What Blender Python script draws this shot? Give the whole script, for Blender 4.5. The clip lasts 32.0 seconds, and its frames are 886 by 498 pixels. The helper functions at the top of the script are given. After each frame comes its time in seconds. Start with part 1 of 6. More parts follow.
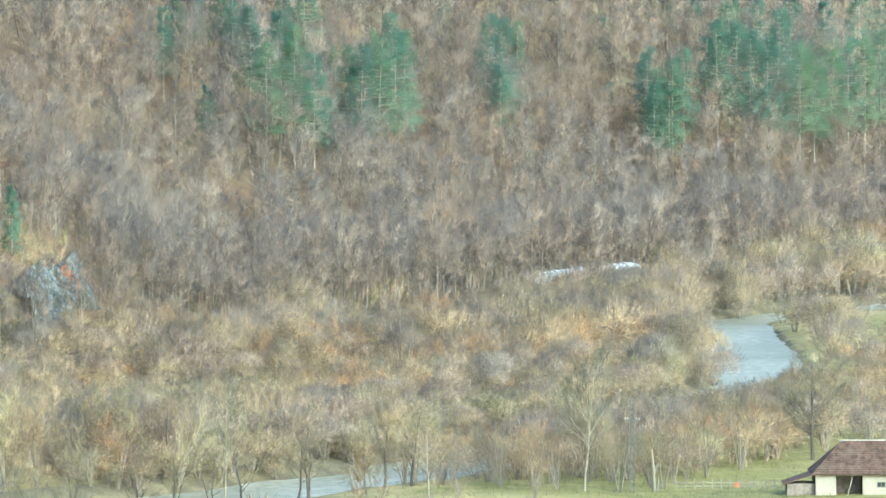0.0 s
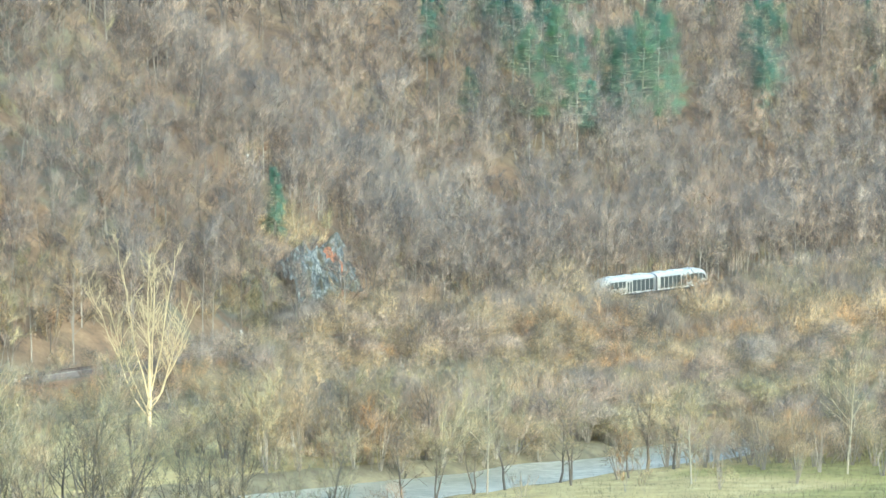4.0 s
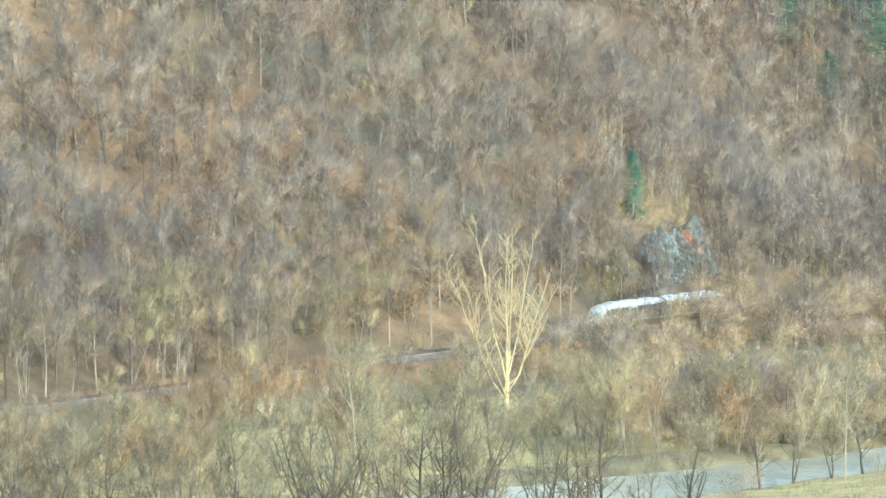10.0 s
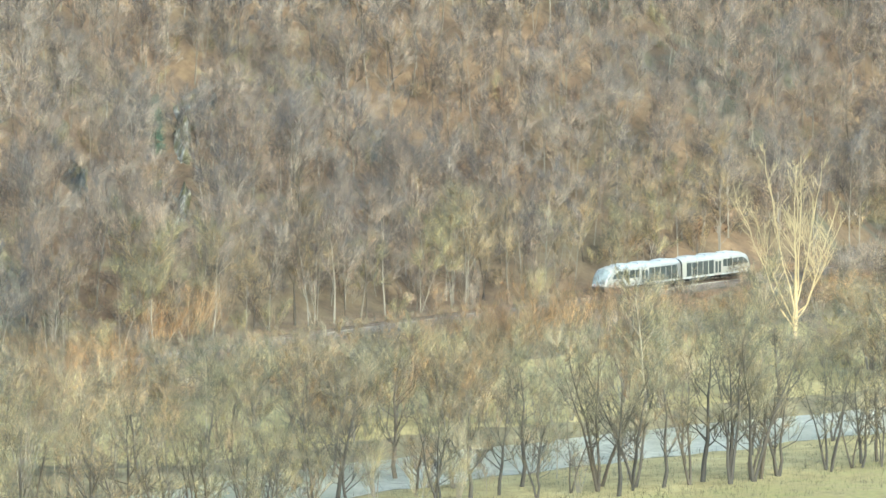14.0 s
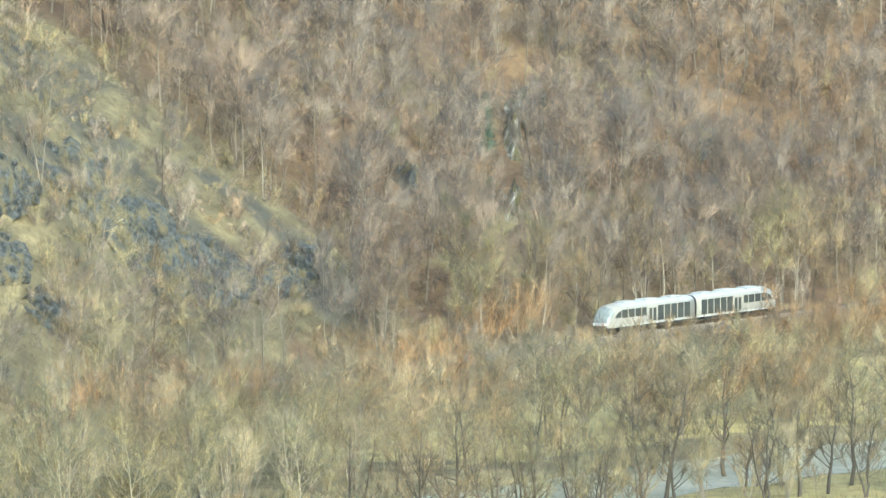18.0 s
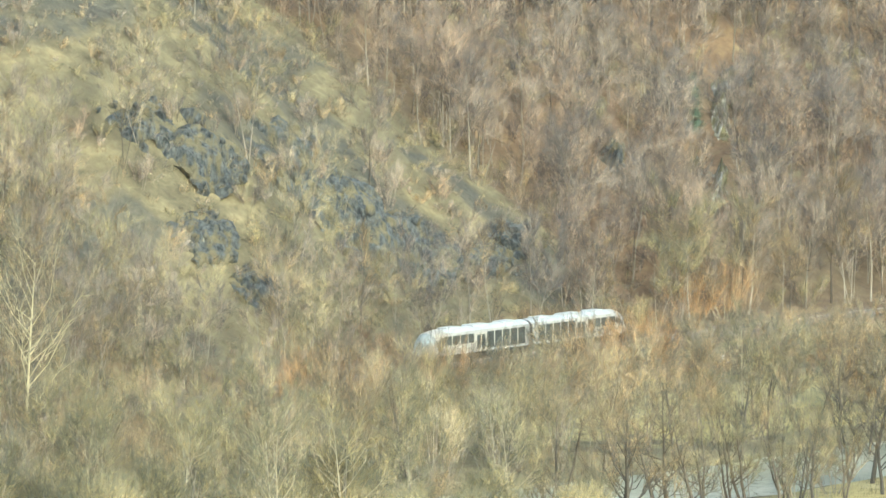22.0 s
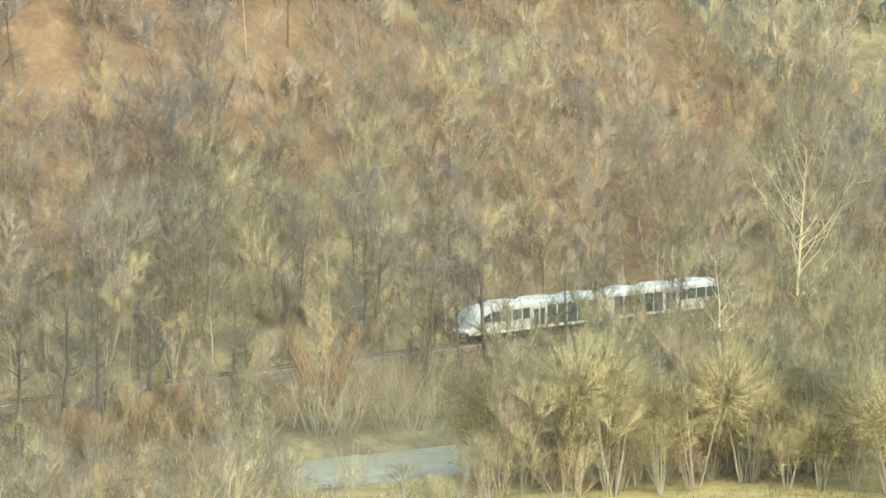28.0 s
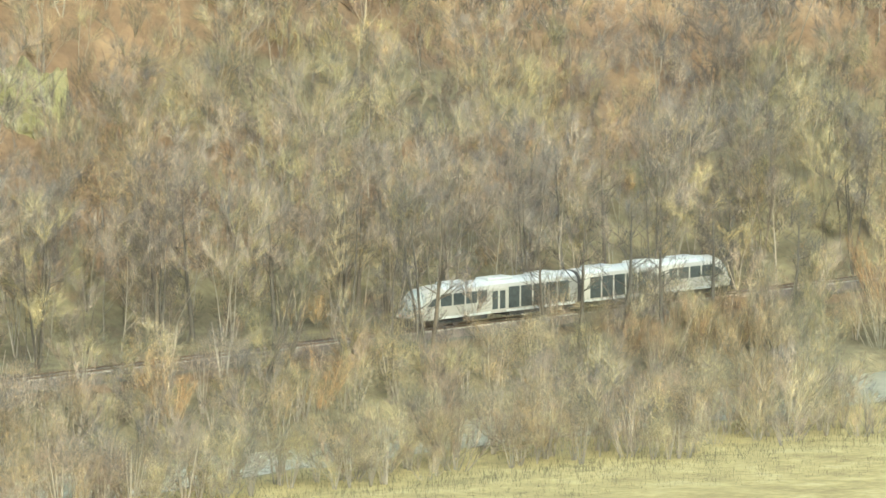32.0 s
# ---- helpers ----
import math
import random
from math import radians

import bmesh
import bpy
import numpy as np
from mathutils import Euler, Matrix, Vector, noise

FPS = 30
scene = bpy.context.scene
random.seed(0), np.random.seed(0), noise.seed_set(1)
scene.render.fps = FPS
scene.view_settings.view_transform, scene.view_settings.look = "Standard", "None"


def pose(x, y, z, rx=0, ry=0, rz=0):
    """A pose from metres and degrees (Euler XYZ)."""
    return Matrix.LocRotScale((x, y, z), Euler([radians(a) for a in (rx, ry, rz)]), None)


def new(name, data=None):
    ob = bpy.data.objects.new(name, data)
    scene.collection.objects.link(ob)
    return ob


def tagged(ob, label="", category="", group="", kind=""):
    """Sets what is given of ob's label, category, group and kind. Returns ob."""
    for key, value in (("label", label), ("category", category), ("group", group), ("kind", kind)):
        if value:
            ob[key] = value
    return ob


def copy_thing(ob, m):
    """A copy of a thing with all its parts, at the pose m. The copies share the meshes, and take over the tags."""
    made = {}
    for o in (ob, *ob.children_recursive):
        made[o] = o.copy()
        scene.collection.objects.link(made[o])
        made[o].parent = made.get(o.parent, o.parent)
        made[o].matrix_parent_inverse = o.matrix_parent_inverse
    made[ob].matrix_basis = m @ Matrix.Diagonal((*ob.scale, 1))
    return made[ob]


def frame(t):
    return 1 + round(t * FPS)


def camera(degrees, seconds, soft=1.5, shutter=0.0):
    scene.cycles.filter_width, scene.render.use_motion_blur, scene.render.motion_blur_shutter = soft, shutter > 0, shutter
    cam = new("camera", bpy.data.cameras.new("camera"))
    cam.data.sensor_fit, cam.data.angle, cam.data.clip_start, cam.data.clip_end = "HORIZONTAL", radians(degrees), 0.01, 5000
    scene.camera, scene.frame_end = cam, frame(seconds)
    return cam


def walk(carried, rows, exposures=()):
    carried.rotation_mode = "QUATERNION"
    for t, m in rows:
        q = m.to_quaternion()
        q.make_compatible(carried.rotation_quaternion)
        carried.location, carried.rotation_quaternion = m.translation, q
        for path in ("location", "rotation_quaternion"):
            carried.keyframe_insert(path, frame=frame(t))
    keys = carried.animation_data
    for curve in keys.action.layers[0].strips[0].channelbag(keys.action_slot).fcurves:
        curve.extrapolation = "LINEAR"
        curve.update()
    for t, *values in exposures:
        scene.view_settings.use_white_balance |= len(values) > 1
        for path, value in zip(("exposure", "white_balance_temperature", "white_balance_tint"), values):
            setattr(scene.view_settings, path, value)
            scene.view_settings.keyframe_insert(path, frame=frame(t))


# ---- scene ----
EYE = 62.97  # height of the lens above the rails

# the camera stands still on the opposite slope and pans with the train
cam = camera(8.154, 32.0, soft=1.5)
walk(cam, [
    (0, pose(0, 0, EYE, 87.140, 0, 0.000)),
    (0.5, pose(0, 0, EYE, 87.107, 0, 0.309)),
    (1, pose(0, 0, EYE, 87.080, 0, 0.613)),
    (1.5, pose(0, 0, EYE, 87.069, 0, 0.884)),
    (2, pose(0, 0, EYE, 87.064, 0, 1.193)),
    (2.5, pose(0, 0, EYE, 87.063, 0, 1.510)),
    (3, pose(0, 0, EYE, 87.057, 0, 1.820)),
    (3.5, pose(0, 0, EYE, 87.024, 0, 2.133)),
    (5.5, pose(0, 0, EYE, 86.849, 0, 3.234)),
    (6, pose(0, 0, EYE, 86.825, 0, 3.513)),
    (6.5, pose(0, 0, EYE, 86.816, 0, 3.794)),
    (7, pose(0, 0, EYE, 86.817, 0, 4.072)),
    (7.5, pose(0, 0, EYE, 86.817, 0, 4.359)),
    (8, pose(0, 0, EYE, 86.818, 0, 4.649)),
    (8.5, pose(0, 0, EYE, 86.817, 0, 4.856)),
    (9, pose(0, 0, EYE, 86.818, 0, 5.096)),
    (9.5, pose(0, 0, EYE, 86.823, 0, 5.404)),
    (10, pose(0, 0, EYE, 86.818, 0, 5.729)),
    (10.5, pose(0, 0, EYE, 86.812, 0, 5.998)),
    (11, pose(0, 0, EYE, 86.783, 0, 6.173)),
    (11.5, pose(0, 0, EYE, 86.688, 0, 6.424)),
    (12, pose(0, 0, EYE, 86.536, 0, 6.741)),
    (12.5, pose(0, 0, EYE, 86.366, 0, 7.071)),
    (13, pose(0, 0, EYE, 86.240, 0, 7.435)),
    (13.5, pose(0, 0, EYE, 86.161, 0, 7.884)),
    (14, pose(0, 0, EYE, 86.152, 0, 8.392)),
    (14.5, pose(0, 0, EYE, 86.143, 0, 8.932)),
    (15, pose(0, 0, EYE, 86.144, 0, 9.473)),
    (15.5, pose(0, 0, EYE, 86.137, 0, 9.890)),
    (17.5, pose(0, 0, EYE, 86.130, 0, 11.090)),
    (18, pose(0, 0, EYE, 86.127, 0, 11.437)),
    (18.5, pose(0, 0, EYE, 86.123, 0, 11.822)),
    (19, pose(0, 0, EYE, 86.131, 0, 12.217)),
    (19.5, pose(0, 0, EYE, 86.133, 0, 12.584)),
    (20, pose(0, 0, EYE, 86.128, 0, 12.858)),
    (20.5, pose(0, 0, EYE, 86.106, 0, 13.018)),
    (21, pose(0, 0, EYE, 86.082, 0, 13.111)),
    (21.5, pose(0, 0, EYE, 86.063, 0, 13.223)),
    (22, pose(0, 0, EYE, 85.936, 0, 13.349)),
    (22.5, pose(0, 0, EYE, 85.727, 0, 13.477)),
    (23, pose(0, 0, EYE, 85.467, 0, 13.687)),
    (23.5, pose(0, 0, EYE, 85.218, 0, 14.054)),
    (24, pose(0, 0, EYE, 85.052, 0, 14.604)),
    (24.5, pose(0, 0, EYE, 84.985, 0, 15.304)),
    (25, pose(0, 0, EYE, 84.953, 0, 16.112)),
    (25.5, pose(0, 0, EYE, 84.928, 0, 16.965)),
    (26, pose(0, 0, EYE, 84.914, 0, 17.786)),
    (26.5, pose(0, 0, EYE, 84.913, 0, 18.555)),
    (28.5, pose(0, 0, EYE, 84.873, 0, 21.096)),
    (29, pose(0, 0, EYE, 84.863, 0, 21.736)),
    (29.5, pose(0, 0, EYE, 84.854, 0, 22.323)),
    (30, pose(0, 0, EYE, 84.771, 0, 22.912)),
    (30.5, pose(0, 0, EYE, 84.566, 0, 23.348)),
    (31, pose(0, 0, EYE, 84.343, 0, 24.084)),
    (31.5, pose(0, 0, EYE, 84.185, 0, 24.953)),
    (32, pose(0, 0, EYE, 84.063, 0, 25.692)),
], exposures=[(0, 1.75, 5180, -11), (6, 1.76, 5200, -10), (13, 1.71, 5480, -9), (20, 1.67, 5750, -9), (26, 1.67, 6220, -9), (32, 1.72, 6280, -11)])

# ---- light ----
SUN = Vector((0.52, -0.68, 0.52)).normalized()
world = bpy.data.worlds.new("sky")
scene.world = world
world.use_nodes = True
wn = world.node_tree
sky = wn.nodes.new("ShaderNodeTexSky")
sky.sky_type, sky.sun_disc = "NISHITA", False
sky.sun_elevation = math.asin(SUN.z)
sky.sun_rotation = math.atan2(SUN.x, SUN.y)
sky.dust_density, sky.air_density = 4.0, 1.0
wn.nodes["Background"].inputs[1].default_value = 0.15
wn.links.new(sky.outputs[0], wn.nodes["Background"].inputs[0])
sun_data = bpy.data.lights.new("sun", "SUN")
sun_data.energy, sun_data.angle, sun_data.color = 0.5, radians(14), (1.0, 0.95, 0.87)
sun = new("sun", sun_data)
sun.matrix_world = Matrix.Translation((0, 300, 400)) @ SUN.to_track_quat("Z", "Y").to_matrix().to_4x4()

# sprays of twigs stand many deep
scene.cycles.transparent_max_bounces = 24

# ---- plan ----
# s runs along the railway with the train, m is the distance from it towards the camera's side
STEP = 2.0
LINE_S = np.arange(-1400, 2200, STEP)
_k = np.clip(LINE_S, -80, 760) / 300
LINE_H = -2.6813 - 0.0849 * _k + 0.0278 * _k ** 2 - 0.0084 * _k ** 3
LINE_X, LINE_Y = np.cumsum(np.sin(LINE_H)) * STEP, np.cumsum(np.cos(LINE_H)) * STEP
_i = int(np.argmin(abs(LINE_S)))
LINE_X, LINE_Y = LINE_X - LINE_X[_i] + 17.2, LINE_Y - LINE_Y[_i] + 1101.4


def plan(s, m):
    """World x, y of the place at s along the line and m beside it."""
    h = np.interp(s, LINE_S, LINE_H)
    return np.interp(s, LINE_S, LINE_X) - m * np.cos(h), np.interp(s, LINE_S, LINE_Y) + m * np.sin(h)


def vnoise(x, y, seed=0):
    """Smooth value noise of unit scale, 0 to 1."""
    x, y = np.asarray(x, float) + 31.7 * seed, np.asarray(y, float) - 17.3 * seed
    xi, yi = np.floor(x), np.floor(y)
    fx, fy = x - xi, y - yi
    fx, fy = fx * fx * (3 - 2 * fx), fy * fy * (3 - 2 * fy)

    def cell(a, b):
        v = np.sin(a * 127.1 + b * 311.7 + seed * 74.7) * 43758.5453
        return v - np.floor(v)
    return (cell(xi, yi) * (1 - fx) + cell(xi + 1, yi) * fx) * (1 - fy) + (cell(xi, yi + 1) * (1 - fx) + cell(xi + 1, yi + 1) * fx) * fy


def smooth(a, b, x):
    k = np.clip((np.asarray(x, float) - a) / (b - a), 0, 1)
    return k * k * (3 - 2 * k)


RIVER_S = [-700, -150, -28, 16, 80, 125, 200, 285, 324, 371, 411, 456, 484, 511, 548, 602, 624, 700, 1500]
RIVER_FAR = [120, 30, 19, 38, 66, 86, 97, 97, 90, 77, 66, 56, 56, 52, 44, 21, 18, 14, 13]
RIVER_NEAR = [150, 42, 30, 53, 84, 99, 112, 113, 108, 102, 88, 80, 76, 74, 60, 39, 34, 25, 24]
MEADOW_S = [-700, 0, 150, 260, 308, 330, 343, 374, 405, 433, 467, 525, 563, 600, 619, 640, 660, 687, 705, 728, 1500]
MEADOW_M = [190, 120, 175, 172, 157, 148, 141, 127, 112, 106, 105, 88, 81, 76, 74, 64, 51, 47.5, 40, 37, 37]
WATER = -6.0
FLOOR = -4.5


def terrain(s, m):
    """Height of the ground, with the top of the rails at 0."""
    s, m = np.asarray(s, float), np.asarray(m, float)
    rough = (vnoise(s / 9, m / 9, 1) - 0.5) * 0.7 + (vnoise(s / 31, m / 31, 2) - 0.5) * 1.0
    # valley floor and river
    far, near = np.interp(s, RIVER_S, RIVER_FAR), np.interp(s, RIVER_S, RIVER_NEAR)
    wob = (vnoise(s / 14, m / 40, 3) - 0.5) * 5
    inside = np.minimum(m - far - wob, near + wob * 0.6 - m)
    z = FLOOR + rough * 0.55 - 2.6 * smooth(-3.5, 2.5, inside)
    # the bank on the camera's side is low and flat
    beyond = m - near
    z = np.where(beyond > -3, np.minimum(z, WATER + 0.45 + 0.038 * np.maximum(beyond, 0) + rough * 0.25 - 2.0 * smooth(1.0, -3.0, beyond + wob * 0.3)), z)
    # the meadow rises gently towards the camera, then the slope on which it stands
    x, y = plan(s, m)
    d = np.hypot(x, y)
    z = z + 0.5 * smooth(0, 30, m - np.interp(s, MEADOW_S, MEADOW_M))
    z = np.maximum(z, (EYE - 1.6) - 0.195 * d - 3 * smooth(40, 140, d))
    # embankment of the railway
    bank = -0.75 - (np.abs(m) - 3.4) / 1.6
    z = np.where(np.abs(m) < 3.4, -0.75, np.maximum(z, bank))
    # hillside: spurs and gullies
    u = -m
    toe = 7 + 30 * smooth(135, 40, s) + 16 * smooth(215, 300, s) - 8 * smooth(260, 430, s) - 6 * smooth(470, 560, s) + 14 * smooth(600, 680, s)
    toe = toe + (vnoise(s / 38, 0 * s, 5) - 0.5) * 10
    rise = np.maximum(u - toe, 0)
    steep = 0.62 + 0.2 * smooth(95, 150, s) * smooth(270, 180, s) + 0.1 * smooth(250, 430, s) * smooth(600, 450, s)
    gully = (vnoise(s / 42 + u / 120, u / 150, 6) - 0.5) * np.minimum(rise, 40) * 0.55 + (vnoise(s / 15 + u / 50, u / 30, 7) - 0.5) * np.minimum(rise, 12) * 0.45 + (vnoise(s / 5, u / 5, 8) - 0.5) * np.minimum(rise, 6) * 0.3
    hill = -0.9 + rise * steep * (1 - 0.15 * smooth(60, 300, rise)) + gully + rough * smooth(0, 6, rise)
    flat = np.where(u < 3.4, -0.75, -1.0 + rough * 0.3)
    hill = np.where(rise > 0, np.maximum(hill, -1.2), flat)
    return np.where(u > 0, hill, z)


# ---- materials ----
def material(name, rough=0.8, metal=0.0):
    mat = bpy.data.materials.new(name)
    mat.use_nodes = True
    b = mat.node_tree.nodes["Principled BSDF"]
    b.inputs["Roughness"].default_value, b.inputs["Metallic"].default_value = rough, metal
    b.inputs["Specular IOR Level"].default_value = 0.25
    return mat, mat.node_tree, b


def ramp(nt, source, stops):
    r = nt.nodes.new("ShaderNodeValToRGB")
    while len(r.color_ramp.elements) < len(stops):
        r.color_ramp.elements.new(0.5)
    for e, (p, c) in zip(r.color_ramp.elements, stops):
        e.position, e.color = p, (*c, 1)
    nt.links.new(source, r.inputs[0])
    return r.outputs[0]


def noise_out(nt, scale, detail=4, coords=None, rough=0.55):
    n = nt.nodes.new("ShaderNodeTexNoise")
    n.inputs["Scale"].default_value, n.inputs["Detail"].default_value, n.inputs["Roughness"].default_value = scale, detail, rough
    if coords is None:
        coords = nt.nodes.new("ShaderNodeNewGeometry").outputs["Position"]
    nt.links.new(coords, n.inputs["Vector"])
    return n.outputs["Fac"]


def mix(nt, fac, a, b, mode="MIX"):
    n = nt.nodes.new("ShaderNodeMix")
    n.data_type, n.blend_type = "RGBA", mode
    for value, i in ((fac, 0), (a, 6), (b, 7)):
        if hasattr(value, "is_linked"):
            nt.links.new(value, n.inputs[i])
        elif i:
            n.inputs[i].default_value = (*value, 1)
        else:
            n.inputs[i].default_value = value
    return n.outputs[2]


def bump(nt, b, height, strength=0.4, distance=0.1):
    n = nt.nodes.new("ShaderNodeBump")
    n.inputs["Strength"].default_value, n.inputs["Distance"].default_value = strength, distance
    nt.links.new(height, n.inputs["Height"])
    nt.links.new(n.outputs[0], b.inputs["Normal"])


def plain(name, colour, rough=0.6, metal=0.0, vary=0.12, scale=3.0, grime=None):
    """A painted or solid surface with slight variation at two scales."""
    mat, nt, b = material(name, rough, metal)
    dark = tuple(c * (1 - vary) for c in colour)
    light = tuple(min(c * (1 + vary), 1) for c in colour)
    col = ramp(nt, noise_out(nt, scale), [(0.3, dark), (0.7, light)])
    if grime:
        col = mix(nt, ramp(nt, noise_out(nt, scale * 0.4, 6), [(0.5, (0, 0, 0)), (0.75, (0.6, 0.6, 0.6))]), col, grime)
    nt.links.new(col, b.inputs["Base Color"])
    bump(nt, b, noise_out(nt, scale * 12), 0.08, 0.01)
    return mat


def wood_tint(name, dark, light, scale=0.9, patch=0.035, thin=None, strands=8.0, dense=0.5):
    """Bark and twigs: fine grain, and hue drifting over the wood from tree to tree."""
    mat, nt, b = material(name, 0.85)
    pos = nt.nodes.new("ShaderNodeNewGeometry").outputs["Position"]
    info = nt.nodes.new("ShaderNodeObjectInfo")
    col = ramp(nt, noise_out(nt, 0.09, 2, pos), [(0.0, dark), (1.0, light)])
    grain = ramp(nt, noise_out(nt, scale, 3, pos), [(0.3, (0.96, 0.96, 0.96)), (0.7, (1.04, 1.04, 1.04))])
    col = mix(nt, 1.0, col, grain, "MULTIPLY")
    far = ramp(nt, noise_out(nt, patch, 3, pos), [(0.3, (0.76, 0.78, 0.80)), (0.55, (1, 1, 1)), (0.75, (1.12, 1.05, 0.98))])
    col = mix(nt, 0.8, col, far, "MULTIPLY")
    per = ramp(nt, info.outputs["Random"], [(0, (0.8, 0.82, 0.84)), (0.5, (1, 1, 1)), (1, (1.18, 1.1, 1.0))])
    col = mix(nt, 1.0, col, per, "MULTIPLY")
    nt.links.new(col, b.inputs["Base Color"])
    if thin is None:
        thin = not name.startswith("bark")
    if thin:
        # a haze of round twigs takes light from all sides
        front, back, both = nt.nodes.new("ShaderNodeBsdfDiffuse"), nt.nodes.new("ShaderNodeBsdfTranslucent"), nt.nodes.new("ShaderNodeMixShader")
        nt.links.new(col, front.inputs["Color"])
        nt.links.new(col, back.inputs["Color"])
        both.inputs[0].default_value = 0.5
        nt.links.new(front.outputs[0], both.inputs[1])
        nt.links.new(back.outputs[0], both.inputs[2])
        # each blade is a spray of fine twigs that thins out to its tip and sides, with air between them
        gap, airy = nt.nodes.new("ShaderNodeBsdfTransparent"), nt.nodes.new("ShaderNodeMixShader")
        spray, axes = nt.nodes.new("ShaderNodeAttribute"), nt.nodes.new("ShaderNodeSeparateXYZ")
        spray.attribute_name = "spray"
        nt.links.new(spray.outputs["Vector"], axes.inputs[0])

        def calc(op, *given):
            node = nt.nodes.new("ShaderNodeMath")
            node.operation, node.use_clamp = op, op == "MULTIPLY_ADD"
            for k, val in enumerate(given):
                if isinstance(val, (int, float)):
                    node.inputs[k].default_value = val
                else:
                    nt.links.new(val, node.inputs[k])
            return node.outputs[0]
        angle = calc("DIVIDE", axes.outputs[0], calc("ADD", axes.outputs[1], 0.03))
        where = nt.nodes.new("ShaderNodeCombineXYZ")
        nt.links.new(calc("ADD", calc("MULTIPLY", angle, strands), calc("MULTIPLY", axes.outputs[2], 57.0)), where.inputs[0])
        nt.links.new(calc("MULTIPLY", axes.outputs[1], 2.2), where.inputs[1])
        lines = nt.nodes.new("ShaderNodeTexNoise")
        lines.noise_dimensions = "2D"
        lines.inputs["Scale"].default_value, lines.inputs["Detail"].default_value = 1.0, 0.0
        nt.links.new(where.outputs[0], lines.inputs["Vector"])
        rods = calc("MULTIPLY_ADD", lines.outputs["Fac"], 6.0, -2.35)
        thin_out = calc("MULTIPLY", calc("MULTIPLY_ADD", axes.outputs[1], -1.6, 1.6), calc("MULTIPLY_ADD", calc("MULTIPLY", angle, angle), -1.4, 1.4))
        nt.links.new(calc("MULTIPLY", calc("MULTIPLY", rods, thin_out), dense), airy.inputs[0])
        nt.links.new(gap.outputs[0], airy.inputs[1])
        nt.links.new(both.outputs[0], airy.inputs[2])
        nt.links.new(airy.outputs[0], nt.nodes["Material Output"].inputs["Surface"])
    return mat


BARK_GREY = wood_tint("bark_grey", (0.16, 0.145, 0.125), (0.29, 0.265, 0.225))
BARK_DARK = wood_tint("bark_dark", (0.055, 0.05, 0.044), (0.115, 0.102, 0.085))
BARK_PALE = wood_tint("bark_pale", (0.34, 0.295, 0.19), (0.50, 0.435, 0.285))
TWIG_ORANGE = wood_tint("twig_orange", (0.46, 0.31, 0.165), (0.64, 0.44, 0.25))
BARK_ASH = wood_tint("bark_ash", (0.22, 0.20, 0.155), (0.40, 0.365, 0.28))
TWIG_GREY = wood_tint("twig_grey", (0.36, 0.312, 0.255), (0.56, 0.485, 0.40))
TWIG_BROWN = wood_tint("twig_brown", (0.37, 0.298, 0.228), (0.57, 0.462, 0.355))
TWIG_RUST = wood_tint("twig_rust", (0.40, 0.27, 0.175), (0.58, 0.40, 0.26))
TWIG_OCHRE = wood_tint("twig_ochre", (0.42, 0.338, 0.215), (0.63, 0.507, 0.325))
TWIG_OLIVE = wood_tint("twig_olive", (0.40, 0.355, 0.212), (0.63, 0.56, 0.345))
TWIG_GOLD = wood_tint("twig_gold", (0.42, 0.37, 0.218), (0.585, 0.515, 0.31))
TWIG_PALE = wood_tint("twig_pale", (0.45, 0.40, 0.275), (0.64, 0.565, 0.39))
LEAF_RUST = wood_tint("dead_leaves", (0.345, 0.172, 0.075), (0.552, 0.310, 0.138))
NEEDLES = wood_tint("needles", (0.16, 0.29, 0.20), (0.28, 0.45, 0.31))
NEEDLES_LIGHT = wood_tint("needles_light", (0.19, 0.31, 0.18), (0.32, 0.47, 0.28))


